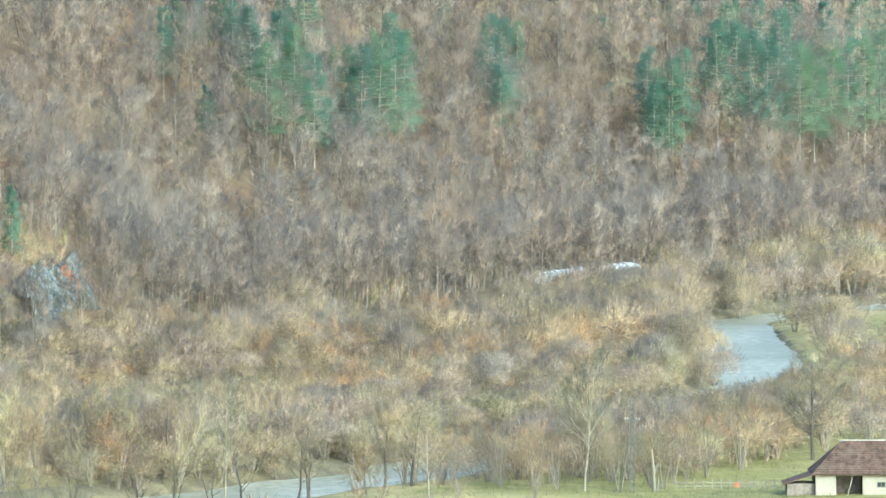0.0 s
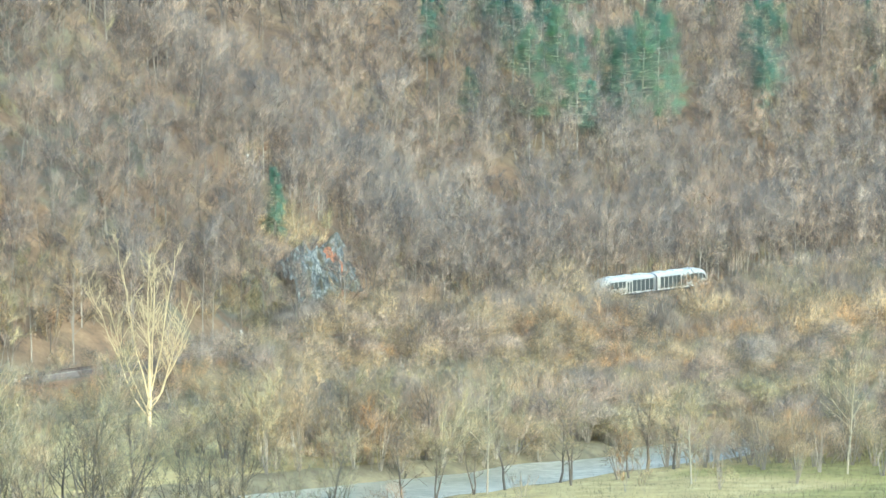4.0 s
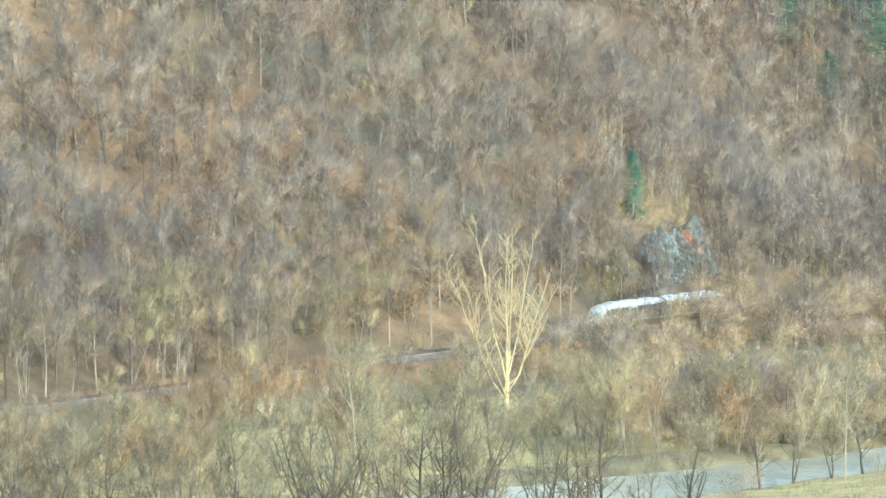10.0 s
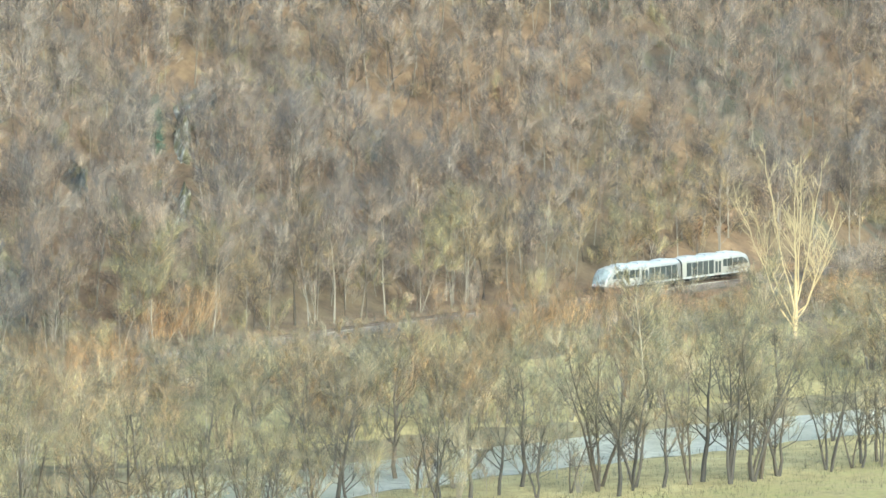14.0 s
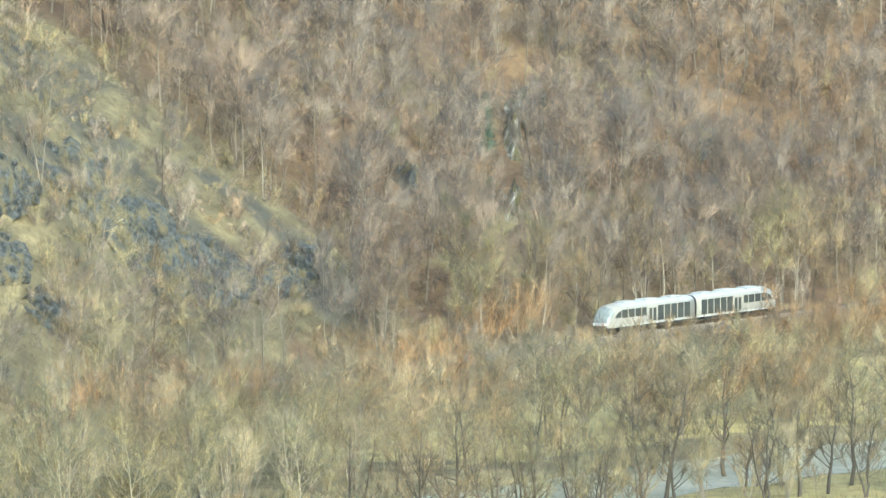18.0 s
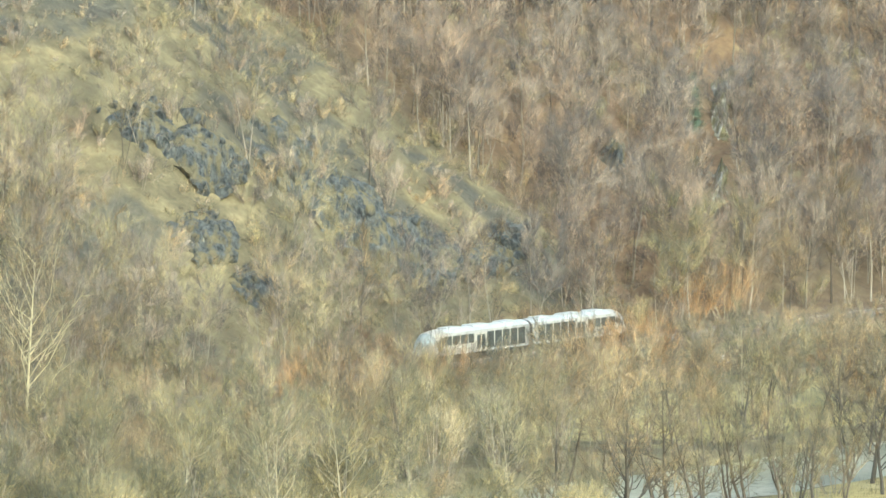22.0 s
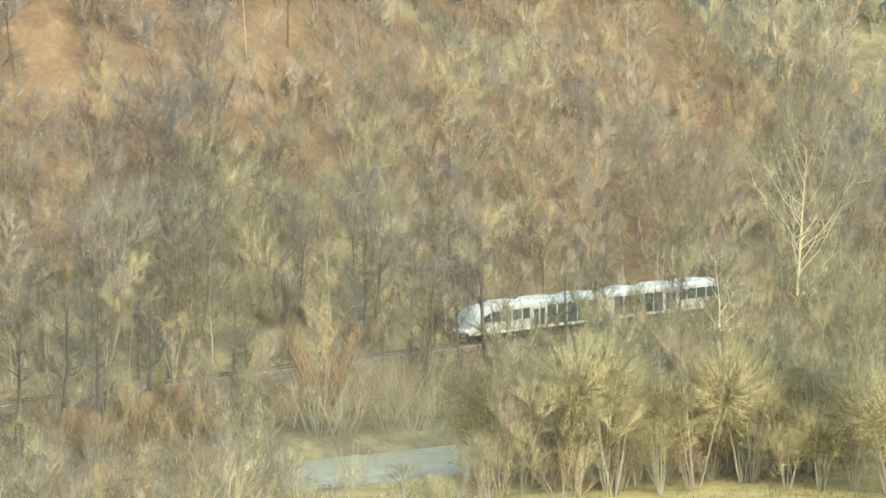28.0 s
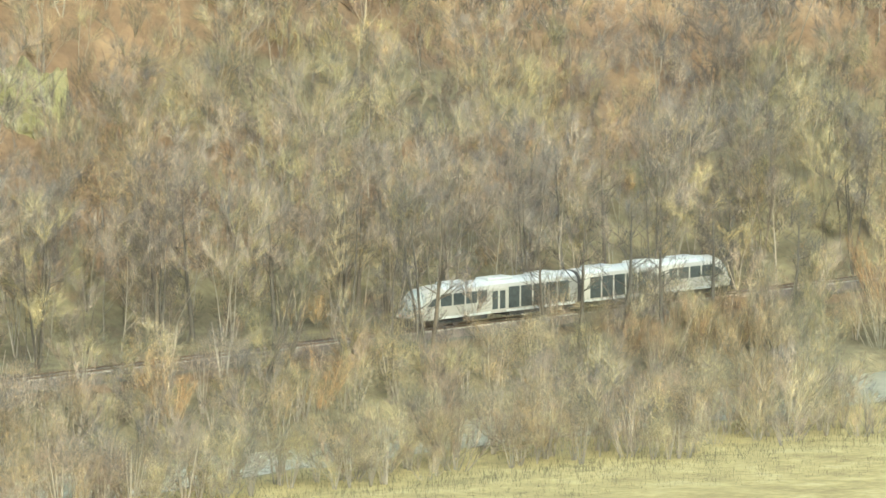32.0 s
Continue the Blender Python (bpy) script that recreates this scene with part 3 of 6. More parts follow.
def build_train():
    train = tagged(new("railcar"), "white two-part diesel railcar with dark windows on the railway track", "train")
    for d in (1, -1):
        rings = [section(y, 3.7, 1.0, 0.78) for y in (0.26, 3, 6, 9, 12, 15)] + [section(*n) for n in NOSE]
        body = part("car_body", shell(bmesh.new(), rings, d), WHITE, train, "white painted body with a raked streamlined nose")
        # roof skin, a hand above the shell, in light grey
        bm = bmesh.new()
        rows = []
        for y in (0.3, 5, 10, 14.5, 17.15):
            rows.append([bm.verts.new((x, y * d, z + 0.012)) for x, z in ((-1.2, 3.27), (-1.05, 3.42), (-0.72, 3.6), (-0.36, 3.68), (0, 3.7), (0.36, 3.68), (0.72, 3.6), (1.05, 3.42), (1.2, 3.27))])
        for a, b in zip(rows, rows[1:]):
            for i in range(8):
                bm.faces.new((a[i], a[i + 1], b[i + 1], b[i])).smooth = True
        bmesh.ops.recalc_face_normals(bm, faces=bm.faces)
        part("roof", bm, ROOFING, train, "light grey roof skin")
        # windscreen: a pane that wraps the nose, ahead of the white arc of the pillars
        bm = bmesh.new()
        rows = []
        for nose in NOSE[3:9]:
            half = [(x, z) for x, _, z in section(*nose)][::-1]
            cut = max(float(np.interp(nose[0], *ARC)), 1.28)
            zs = np.linspace(half[0][1], min(cut, half[0][1] - 0.02), 7)
            hx, hz = [p[0] for p in half], [p[1] for p in half]
            edge = [(float(np.interp(-z, [-q for q in hz], hx)), float(z)) for z in zs]
            edge = [(x * 1.012, z + 0.012) for x, z in edge]
            rows.append([bm.verts.new((-x, (nose[0] + 0.02) * d, z)) for x, z in reversed(edge[1:])] + [bm.verts.new((x, (nose[0] + 0.02) * d, z)) for x, z in edge])
        for a, b in zip(rows, rows[1:]):
            for i in range(len(a) - 1):
                bm.faces.new((a[i], a[i + 1], b[i + 1], b[i])).smooth = True
        bmesh.ops.recalc_face_normals(bm, faces=bm.faces)
        screen = part("windscreen", bm, SCREEN_GLASS, train, "curved windscreen with the sky's reflection in its colour")
        bm = bmesh.new()
        block(bm, -0.03, 0.03, -0.45, 0.45, -0.02, 0.02)
        bm.transform(Matrix.Translation((0.25, 20.36 * d, 2.3)) @ Matrix.Rotation(radians(-62 * d), 4, "X") @ Matrix.Rotation(radians(25), 4, "Z"))
        part("wiper", bm, RUBBER, screen)
        # nose mask with lamps, bumper and coupler
        bm = block(bmesh.new(), -0.94, 0.94, min(20.3 * d, 20.86 * d), max(20.3 * d, 20.86 * d), 1.06, 1.4, 0.06)
        mask = part("lamp_panel", bm, SILVER, train, "grey lamp panel under the windscreen")
        for sx in (-1, 1):
            for k, (lx, mat, nm) in enumerate(((0.8, LAMP_GLASS, "headlight"), (0.56, LAMP_RED, "tail_light"))):
                bm = drum(bmesh.new(), (sx * lx, 20.88 * d, 1.27), (0, d, 0), 0.11 if k == 0 else 0.07, 0.06)
                part(nm, bm, mat, mask, "clear round headlight" if k == 0 else "small orange-red marker light")
        bm = block(bmesh.new(), -0.98, 0.98, min(20.2 * d, 20.9 * d), max(20.2 * d, 20.9 * d), 0.72, 1.04, 0.08)
        part("bumper", bm, UNDER, train, "black rubber bumper")
        bm = block(bmesh.new(), -0.95, 0.95, min(19.6 * d, 20.5 * d), max(19.6 * d, 20.5 * d), 0.28, 0.72, 0.08)
        part("snow_plough", bm, UNDER, train, "dark blue-black plough plate")
        bm = drum(bmesh.new(), (0, 20.95 * d, 0.9), (0, d, 0), 0.14, 0.7)
        block(bm, -0.2, 0.2, min(21.1 * d, 21.3 * d), max(21.1 * d, 21.3 * d), 0.72, 1.08, 0.03)
        part("coupler", bm, STEEL, train)
        # side windows and doors
        for sx in (-1, 1):
            def pane(name, y0, y1, z0, z1, mat, parent, x=1.40, deep=0.035):
                a, b = sorted((y0 * d, y1 * d))
                x0, x1 = sorted((sx * x, sx * (x + deep)))
                return part(name, block(bmesh.new(), x0, x1, a, b, z0, z1, 0.012), mat, parent)
            # cab quarter window, tapering to the front
            bm = bmesh.new()
            cs = [(17.95, 2.0), (19.35, 2.0), (18.75, 2.55), (17.95, 2.85)]
            inner = [bm.verts.new((sx * 1.35, y * d, z)) for y, z in cs]
            outer = [bm.verts.new((sx * (1.425 - 0.06 * max(y - 18.4, 0)), y * d, z)) for y, z in cs]
            bm.faces.new(inner), bm.faces.new(outer)
            for i in range(4):
                bm.faces.new((inner[i], inner[(i + 1) % 4], outer[(i + 1) % 4], outer[i]))
            bmesh.ops.recalc_face_normals(bm, faces=bm.faces)
            part("cab_window", bm, GLASS, train, "black tapering cab side window")
            for y0 in (16.35, 14.75, 13.15, 11.9):
                pane("side_window", y0 + 0.05, y0 + (1.42 if y0 > 13 else 1.1), 1.92, 2.95, GLASS, train)
            for y0 in (7.75, 6.15, 4.55, 2.95, 1.35):
                pane("side_window", y0 + 0.06, y0 + 1.43, 1.12, 3.0, GLASS, train)
            door = pane("door", 9.45, 11.45, 0.82, 2.95, WHITE, train, 1.405, 0.03)
            for y0 in (9.62, 10.58):
                pane("door_window", y0, y0 + 0.7, 1.15, 2.75, GLASS, door, 1.41, 0.035)
            # grey line along the skirt
            pane("skirt_stripe", 0.5, 17.6, 0.80, 1.0, SILVER, train, 1.335, 0.045)
        # roof equipment: cooling and air-conditioning boxes
        for y0, y1, w, hgt, nm in ((13.6, 16.2, 0.8, 0.12, "air_conditioner"), (8.0, 11.2, 0.82, 0.13, "cooler"), (2.4, 5.0, 0.78, 0.12, "exhaust_housing")):
            box = part(nm, block(bmesh.new(), -w, w, min(y0 * d, y1 * d), max(y0 * d, y1 * d), 3.56, 3.7 + hgt, 0.09), ROOFING, train, "pale roof equipment box")
            for k in range(3):
                yc = y0 + (y1 - y0) * (k + 0.5) / 3
                a, b = sorted(((yc - 0.42) * d, (yc + 0.42) * d))
                part("grille", block(bmesh.new(), -w * 0.72, w * 0.72, a, b, 3.7 + hgt - 0.01, 3.7 + hgt + 0.03, 0.01), SILVER, box)
        aerial = drum(bmesh.new(), (0, 16.95 * d, 3.95), (0, 0, 1), 0.03, 0.5, 8)
        part("aerial", aerial, UNDER, train)
        # end bogie and under-floor gear
        bogie = part("bogie", block(block(bmesh.new(), -1.0, -0.82, min(14.6 * d, 17.9 * d), max(14.6 * d, 17.9 * d), 0.35, 0.66, 0.04), 0.82, 1.0, min(14.6 * d, 17.9 * d), max(14.6 * d, 17.9 * d), 0.35, 0.66, 0.04), UNDER, train)
        for yw in (15.3, 17.2):
            for sx in (-1, 1):
                part("wheel", drum(bmesh.new(), (sx * 0.75, yw * d, 0.385), (1, 0, 0), 0.385, 0.13, 20), STEEL, bogie)
        for y0, y1 in ((11.6, 14.0), (2.6, 8.8)):
            part("underfloor_box", block(bmesh.new(), -1.15, 1.15, min(y0 * d, y1 * d), max(y0 * d, y1 * d), 0.4, 0.79, 0.06), UNDER, train, "dark machinery under the floor")
    # gangway and the shared middle bogie
    bm = bmesh.new()
    for i in range(8):
        y = -0.27 + i * 0.077
        r = 1.0 if i % 2 else 0.965
        ring = [(x * r, y, z) for z, x in SIDE]
        ring = [(x, yy, 0.9 + (z - 0.78) * 0.955 * r) for x, yy, z in ring]
        if i == 0:
            rows = []
        rows.append(ring)
    shell(bm, rows)
    part("gangway_bellows", bm, RUBBER, train, "black pleated gangway bellows between the halves")
    bogie = part("bogie", block(block(bmesh.new(), -1.0, -0.82, -1.7, 1.7, 0.35, 0.66, 0.04), 0.82, 1.0, -1.7, 1.7, 0.35, 0.66, 0.04), UNDER, train)
    for yw in (-0.95, 0.95):
        for sx in (-1, 1):
            part("wheel", drum(bmesh.new(), (sx * 0.75, yw, 0.385), (1, 0, 0), 0.385, 0.13, 20), STEEL, bogie)
    return train


railcar = build_train()


# ---- trees ----
class Wood:
    """Collects the tapered limbs and fine twigs of one tree as triangles."""

    def __init__(self, seed):
        self.rng = np.random.default_rng(seed)
        self.v, self.t, self.kind, self.n = [], [], [], 0

    def limb(self, pts, r0, r1, sides=3):
        pts = np.asarray(pts, float)
        k = len(pts)
        rad = np.linspace(r0, r1, k)
        a0 = self.rng.uniform(0, 6.28)
        ang = a0 + np.arange(sides) * 2 * np.pi / sides
        along = pts[-1] - pts[0]
        along = along / (np.linalg.norm(along) + 1e-9)
        ref = np.array([1.0, 0, 0]) if abs(along[2]) > 0.8 else np.array([0, 0, 1.0])
        e1 = np.cross(along, ref)
        e1 /= np.linalg.norm(e1)
        e2 = np.cross(along, e1)
        ring = np.cos(ang)[:, None] * e1 + np.sin(ang)[:, None] * e2
        self.v.append((pts[:, None, :] + rad[:, None, None] * ring[None]).reshape(-1, 3))
        for i in range(k - 1):
            for j in range(sides):
                a, b = self.n + i * sides + j, self.n + i * sides + (j + 1) % sides
                self.t += [(a, b, b + sides), (a, b + sides, a + sides)]
                self.kind += [0, 0]
        self.n += k * sides

    def twigs(self, at, way, length, width, soft=(1.25, 7.5)):
        """One triangle for each spray of twigs, narrow at its foot."""
        at, way = np.asarray(at, float), np.asarray(way, float)
        n = len(at)
        way = way / (np.linalg.norm(way, axis=1, keepdims=True) + 1e-9)
        side = np.cross(way, self.rng.normal(size=(n, 3)))
        side /= np.linalg.norm(side, axis=1, keepdims=True) + 1e-9
        length, width = soft[0] * np.broadcast_to(length, n)[:, None], soft[1] * np.broadcast_to(width, n)[:, None]
        tri = np.stack([at, at + way * length - side * width / 2, at + way * length + side * width / 2], 1).reshape(-1, 3)
        self.v.append(tri)
        idx = self.n + np.arange(3 * n).reshape(-1, 3)
        self.t += [tuple(r) for r in idx]
        self.kind += [1] * n
        self.n += 3 * n

    def arrays(self):
        """Corners, triangles, kind of each, and soft normals that round the twigs into one crown."""
        v, t, kind = np.concatenate(self.v), np.array(self.t, np.int64), np.array(self.kind, np.int64)
        top = v[:, 2].max()
        out = v - np.array([0, 0, 1.0]) * np.clip(v[:, 2:3] * 0.45 + top * 0.18, 0, top)
        out[:, 2] = out[:, 2] * 0.8 + 0.12 * top
        nrm = out / (np.linalg.norm(out, axis=1, keepdims=True) + 1e-9) + self.rng.normal(0, 0.12, v.shape)
        nrm /= np.linalg.norm(nrm, axis=1, keepdims=True) + 1e-9
        face = np.cross(v[t[:, 1]] - v[t[:, 0]], v[t[:, 2]] - v[t[:, 0]])
        bark = kind == 0
        if bark.any():
            own = np.zeros_like(v)
            for c in range(3):
                np.add.at(own, t[bark, c], face[bark])
            has = np.linalg.norm(own, axis=1) > 1e-9
            nrm[has] = own[has] / np.linalg.norm(own[has], axis=1, keepdims=True)
        wrong = (~bark) & ((face * nrm[t[:, 0]]).sum(1) < 0)
        t[wrong] = t[wrong][:, ::-1]
        # place across and along each spray, and a number of its own
        spray = np.zeros_like(v)
        blades = np.sort(t[~bark], axis=1)
        spray[blades[:, 1]], spray[blades[:, 2]] = (-1, 1, 0), (1, 1, 0)
        spray[blades, 2] = self.rng.uniform(0, 1, len(blades))[:, None]
        return v, t, kind, np.concatenate([nrm, spray], 1)


def unit(v):
    return v / (np.linalg.norm(v) + 1e-9)


def bare_tree(seed, height=14.0, spread=3.2, clear=0.3, stems=1, limbs=14, sub=4, twigs=6, twig=(1.3, 0.05), girth=0.18, upright=0.55, crooked=0.06, sides=3, fine=True, knee=True, stout=0.42, fan=0.27, tip=0.12):
    """A leafless tree: wandering stem, ascending limbs, side branches and a haze of twigs."""
    w = Wood(seed)
    rng = w.rng
    ends, ways = [], []
    for stem in range(stems):
        lean = rng.normal(0, 0.05 if stems == 1 else 0.18, 2)
        if stems > 2:
            lean = fan * np.array([np.cos(6.283 * stem / stems), np.sin(6.283 * stem / stems)]) * rng.uniform(0.5, 1.1)
        h = height * rng.uniform(0.85, 1.0)
        k = 6 if fine else 3
        pts = [np.array([0, 0, -0.4])]
        p = np.array([rng.normal(0, 0.12 * (stems > 1)), rng.normal(0, 0.12 * (stems > 1)), 0.0])
        off = np.zeros(2)
        for i in range(1, k + 1):
            off = off + rng.normal(0, crooked * h / k, 2)
            reach = (i / k) ** (1.7 if fan > 0.3 else 1.0)
            pts.append(np.array([p[0] + lean[0] * h * reach + off[0], p[1] + lean[1] * h * reach + off[1], h * i / k]))
        pts = np.array(pts)
        g = girth * (1 if stems == 1 else 0.7)
        w.limb(pts, g, g * tip, 5 if fine else 3)
        for j in range(limbs):
            f = clear + (1 - clear) * ((j + rng.uniform(0, 1)) / limbs)
            base = np.array([np.interp(f * h, pts[:, 2], pts[:, c]) for c in range(3)])
            a = rng.uniform(0, 6.283)
            up = upright + rng.uniform(-0.15, 0.35)
            way = unit(np.array([np.cos(a), np.sin(a), up * (0.7 + f)]))
            env = np.sqrt(max(1 - ((f - 0.55) / 0.62) ** 2, 0.06))
            length = spread * env * rng.uniform(0.75, 1.25)
            bend = np.array([0, 0, 0.18 * length])
            lp = [base, base + way * length * 0.5 + rng.normal(0, 0.07 * length, 3), base + way * length + bend]
            r = g * (1 - f * 0.8) * stout
            w.limb(lp if knee else [lp[0], lp[2]], r, r * 0.25, sides)
            for q in range(sub):
                fq = rng.uniform(0.3, 1.0)
                b2 = lp[0] + (lp[2] - lp[0]) * fq
                w2 = unit(way + rng.normal(0, 0.55, 3) + np.array([0, 0, 0.35]))
                l2 = length * rng.uniform(0.25, 0.5)
                if fine:
                    w.limb([b2, b2 + w2 * l2], r * 0.45, r * 0.12, sides)
                else:
                    ends.append(b2), ways.append(w2 * 2)
                for _ in range(twigs):
                    ends.append(b2 + w2 * l2 * rng.uniform(0.15, 1.0))
                    ways.append(w2 + rng.normal(0, 0.42, 3) + np.array([0, 0, 0.55]))
    if ends:
        n = len(ends)
        w.twigs(ends, ways, twig[0] * rng.uniform(0.5, 1.3, n), twig[1] * rng.uniform(0.7, 1.3, n))
    return w.arrays()


def shrub(seed, height=4.0, spread=2.2, stems=9, twigs=26, twig=(1.0, 0.045), fan=0.55, rod=0.008):
    """A many-stemmed bush or coppiced willow."""
    w = Wood(seed)
    rng = w.rng
    ends, ways = [], []
    for i in range(stems):
        a = rng.uniform(0, 6.283)
        out = fan * rng.uniform(0.2, 1.0)
        way = unit(np.array([np.cos(a) * out, np.sin(a) * out, 1.0]))
        h = height * rng.uniform(0.55, 1.0)
        base = np.array([np.cos(a), np.sin(a), 0]) * 0.25 * spread * rng.uniform(0, 1) - np.array([0, 0, 0.2])
        tip = base + way * h + np.array([np.cos(a), np.sin(a), 0]) * spread * 0.25
        r = rod * height
        w.limb([base, tip], r, r * 0.3)
        for _ in range(twigs):
            f = rng.uniform(0.2, 1.0)
            at = base + (tip - base) * f
            ends.append(at)
            ways.append(way + rng.normal(0, 0.36, 3) + np.array([0, 0, 0.35]))
    n = len(ends)
    w.twigs(ends, ways, twig[0] * rng.uniform(0.5, 1.3, n), twig[1] * rng.uniform(0.7, 1.3, n))
    return w.arrays()


def round_bush(seed, height=9.0, spread=4.4, stems=7, twigs=270, twig=(1.5, 0.09)):
    """A domed leafless bush: stems inside, a shell of fine twigs outside."""
    w = Wood(seed)
    rng = w.rng
    for i in range(stems):
        a = rng.uniform(0, 6.283)
        tip = np.array([np.cos(a) * spread * 0.5 * rng.uniform(0.3, 1), np.sin(a) * spread * 0.5 * rng.uniform(0.3, 1), height * rng.uniform(0.55, 0.85)])
        w.limb([(0.1 * tip[0], 0.1 * tip[1], -0.3), tip], 0.1, 0.03)
    lobes = [(np.array([rng.normal(0, 0.42), rng.normal(0, 0.42), rng.uniform(-0.25, 0.5)]), rng.uniform(0.45, 0.75)) for _ in range(6)]
    at, way = [], []
    for _ in range(twigs):
        d = unit(rng.normal(size=3) + np.array([0, 0, 0.35]))
        c, r = lobes[rng.integers(6)]
        p = c + d * r * rng.uniform(0.35, 0.95)
        at.append(np.array([p[0] * spread * 0.72, p[1] * spread * 0.72, height * (0.46 + 0.38 * p[2])]))
        way.append(d + np.array([0, 0, 0.5]) + rng.normal(0, 0.22, 3))
    at = np.array(at)
    at[:, 2] = np.maximum(at[:, 2], 0.15)
    w.twigs(at, way, twig[0] * rng.uniform(0.5, 1.25, twigs), twig[1] * rng.uniform(0.7, 1.3, twigs))
    return w.arrays()


def conifer(seed, height=20.0, spread=3.4, clear=0.35, whorls=20, per=7, needles=16, blade=(0.9, 0.16), droop=-0.05):
    """A pine or spruce: straight stem, whorls of boughs, dense sprays of needles."""
    w = Wood(seed)
    rng = w.rng
    w.limb([(0, 0, -0.4), (rng.normal(0, 0.15), rng.normal(0, 0.15), height * 0.5), (rng.normal(0, 0.2), rng.normal(0, 0.2), height)], 0.22, 0.03, 5)
    ends, ways = [], []
    for i in range(whorls):
        f = clear + (1 - clear) * (i + rng.uniform(0, 0.8)) / whorls
        reach = spread * (1.02 - ((f - clear) / (1 - clear)) ** 1.4) * rng.uniform(0.55, 1.15) + 0.25
        for j in range(per):
            if rng.uniform() < 0.18:
                continue
            a = rng.uniform(0, 6.283)
            way = unit(np.array([np.cos(a), np.sin(a), droop + 0.25 * f + rng.normal(0, 0.12)]))
            base = np.array([0, 0, f * height])
            tip = base + way * reach * rng.uniform(0.7, 1.1)
            w.limb([base, tip], 0.045, 0.012)
            for _ in range(needles):
                g = rng.uniform(0.25, 1.0)
                ends.append(base + (tip - base) * g + rng.normal(0, 0.12, 3))
                ways.append(way + rng.normal(0, 0.7, 3) + np.array([0, 0, 0.25]))
    n = len(ends)
    w.twigs(ends, ways, blade[0] * rng.uniform(0.5, 1.2, n), blade[1] * rng.uniform(0.6, 1.4, n), (1.0, 2.7))
    return w.arrays()


def scatter_mesh(name, kinds, places, mats):
    """Joins many trees into one mesh. kinds: list of (arrays, bark slot, twig slots); places: rows of kind, x, y, z, scale, turn, twig slot."""
    vs, ts, ms, ns, n = [], [], [], [], 0
    for k, (v, t, kind, nrm) in enumerate(kinds):
        rows = places[places[:, 0] == k]
        if not len(rows):
            continue
        c, s = np.cos(rows[:, 5]), np.sin(rows[:, 5])
        sc = rows[:, 4]
        x = (v[None, :, 0] * c[:, None] - v[None, :, 1] * s[:, None]) * sc[:, None] * rows[:, 8][:, None] + rows[:, 1][:, None]
        y = (v[None, :, 0] * s[:, None] + v[None, :, 1] * c[:, None]) * sc[:, None] * rows[:, 8][:, None] + rows[:, 2][:, None]
        z = v[None, :, 2] * sc[:, None] + rows[:, 3][:, None]
        vs.append(np.stack([x, y, z], -1).reshape(-1, 3))
        ts.append((t[None] + (np.arange(len(rows)) * len(v))[:, None, None] + n).reshape(-1, 3))
        ms.append(np.where(kind[None] == 0, rows[:, 7][:, None], rows[:, 6][:, None]).reshape(-1))
        nx, ny = nrm[None, :, 0] * c[:, None] - nrm[None, :, 1] * s[:, None], nrm[None, :, 0] * s[:, None] + nrm[None, :, 1] * c[:, None]
        ns.append(np.stack([nx, ny] + [np.broadcast_to(nrm[None, :, c], nx.shape) for c in (2, 3, 4, 5)], -1).reshape(-1, 6))
        n += len(rows) * len(v)
    return new(name, triangles(name, np.concatenate(vs), np.concatenate(ts), np.concatenate(ms), mats, np.concatenate(ns)))


def strew(rng, s0, s1, m0, m1, gap):
    """Uneven places on a jittered grid."""
    s, m = np.meshgrid(np.arange(s0, s1, gap), np.arange(m0, m1, gap), indexing="ij")
    s, m = s.ravel(), m.ravel()
    return s + rng.uniform(-0.55, 0.55, len(s)) * gap, m + rng.uniform(-0.55, 0.55, len(m)) * gap


MATS = [BARK_GREY, BARK_DARK, BARK_PALE, TWIG_GREY, TWIG_BROWN, TWIG_RUST, TWIG_OCHRE, TWIG_OLIVE, TWIG_GOLD, TWIG_PALE, TWIG_ORANGE]
GREY_BARK, DARK_BARK, PALE_BARK, GREY, BROWN, RUST, OCHRE, OLIVE, GOLD, PALE, ORANGE = range(11)


def rows_for(rng, s, m, kinds, low, high, hues, barks, slim=(0.85, 1.2)):
    n = len(s)
    x, y = plan(s, m)
    return np.stack([rng.choice(kinds, n).astype(float), x, y, terrain(s, m) - 0.1, rng.uniform(low, high, n), rng.uniform(0, 6.283, n),
                     rng.choice(hues, n).astype(float), rng.choice(barks, n).astype(float), rng.uniform(*slim, n)], 1)


# crags that stay clear of trees towards the camera: s, m, half width
CRAGS = [(147, -17, 6.5), (259, -56, 4), (285, -70, 3), (297, -62, 3), (309, -54.5, 3), (320, -48, 3), (331, -42, 3), (338, -53, 3), (330, -62, 3), (423, -33, 8), (414, -29, 5), (445, -40, 5), (455, -30, 6), (404, -27, 7), (669, -48, 5)]


def in_view_of_crag(s, m):
    hidden = np.zeros(len(s), bool)
    for cs, cm, half in CRAGS:
        along, across = (s - cs) * 0.79 + (m - cm) * 0.61, -(s - cs) * 0.61 + (m - cm) * 0.79
        hidden |= (along > -4) & (along < np.where(cs > 380, 26, 15)) & (np.abs(across) < half * 0.85) & (m < -10)
    return hidden


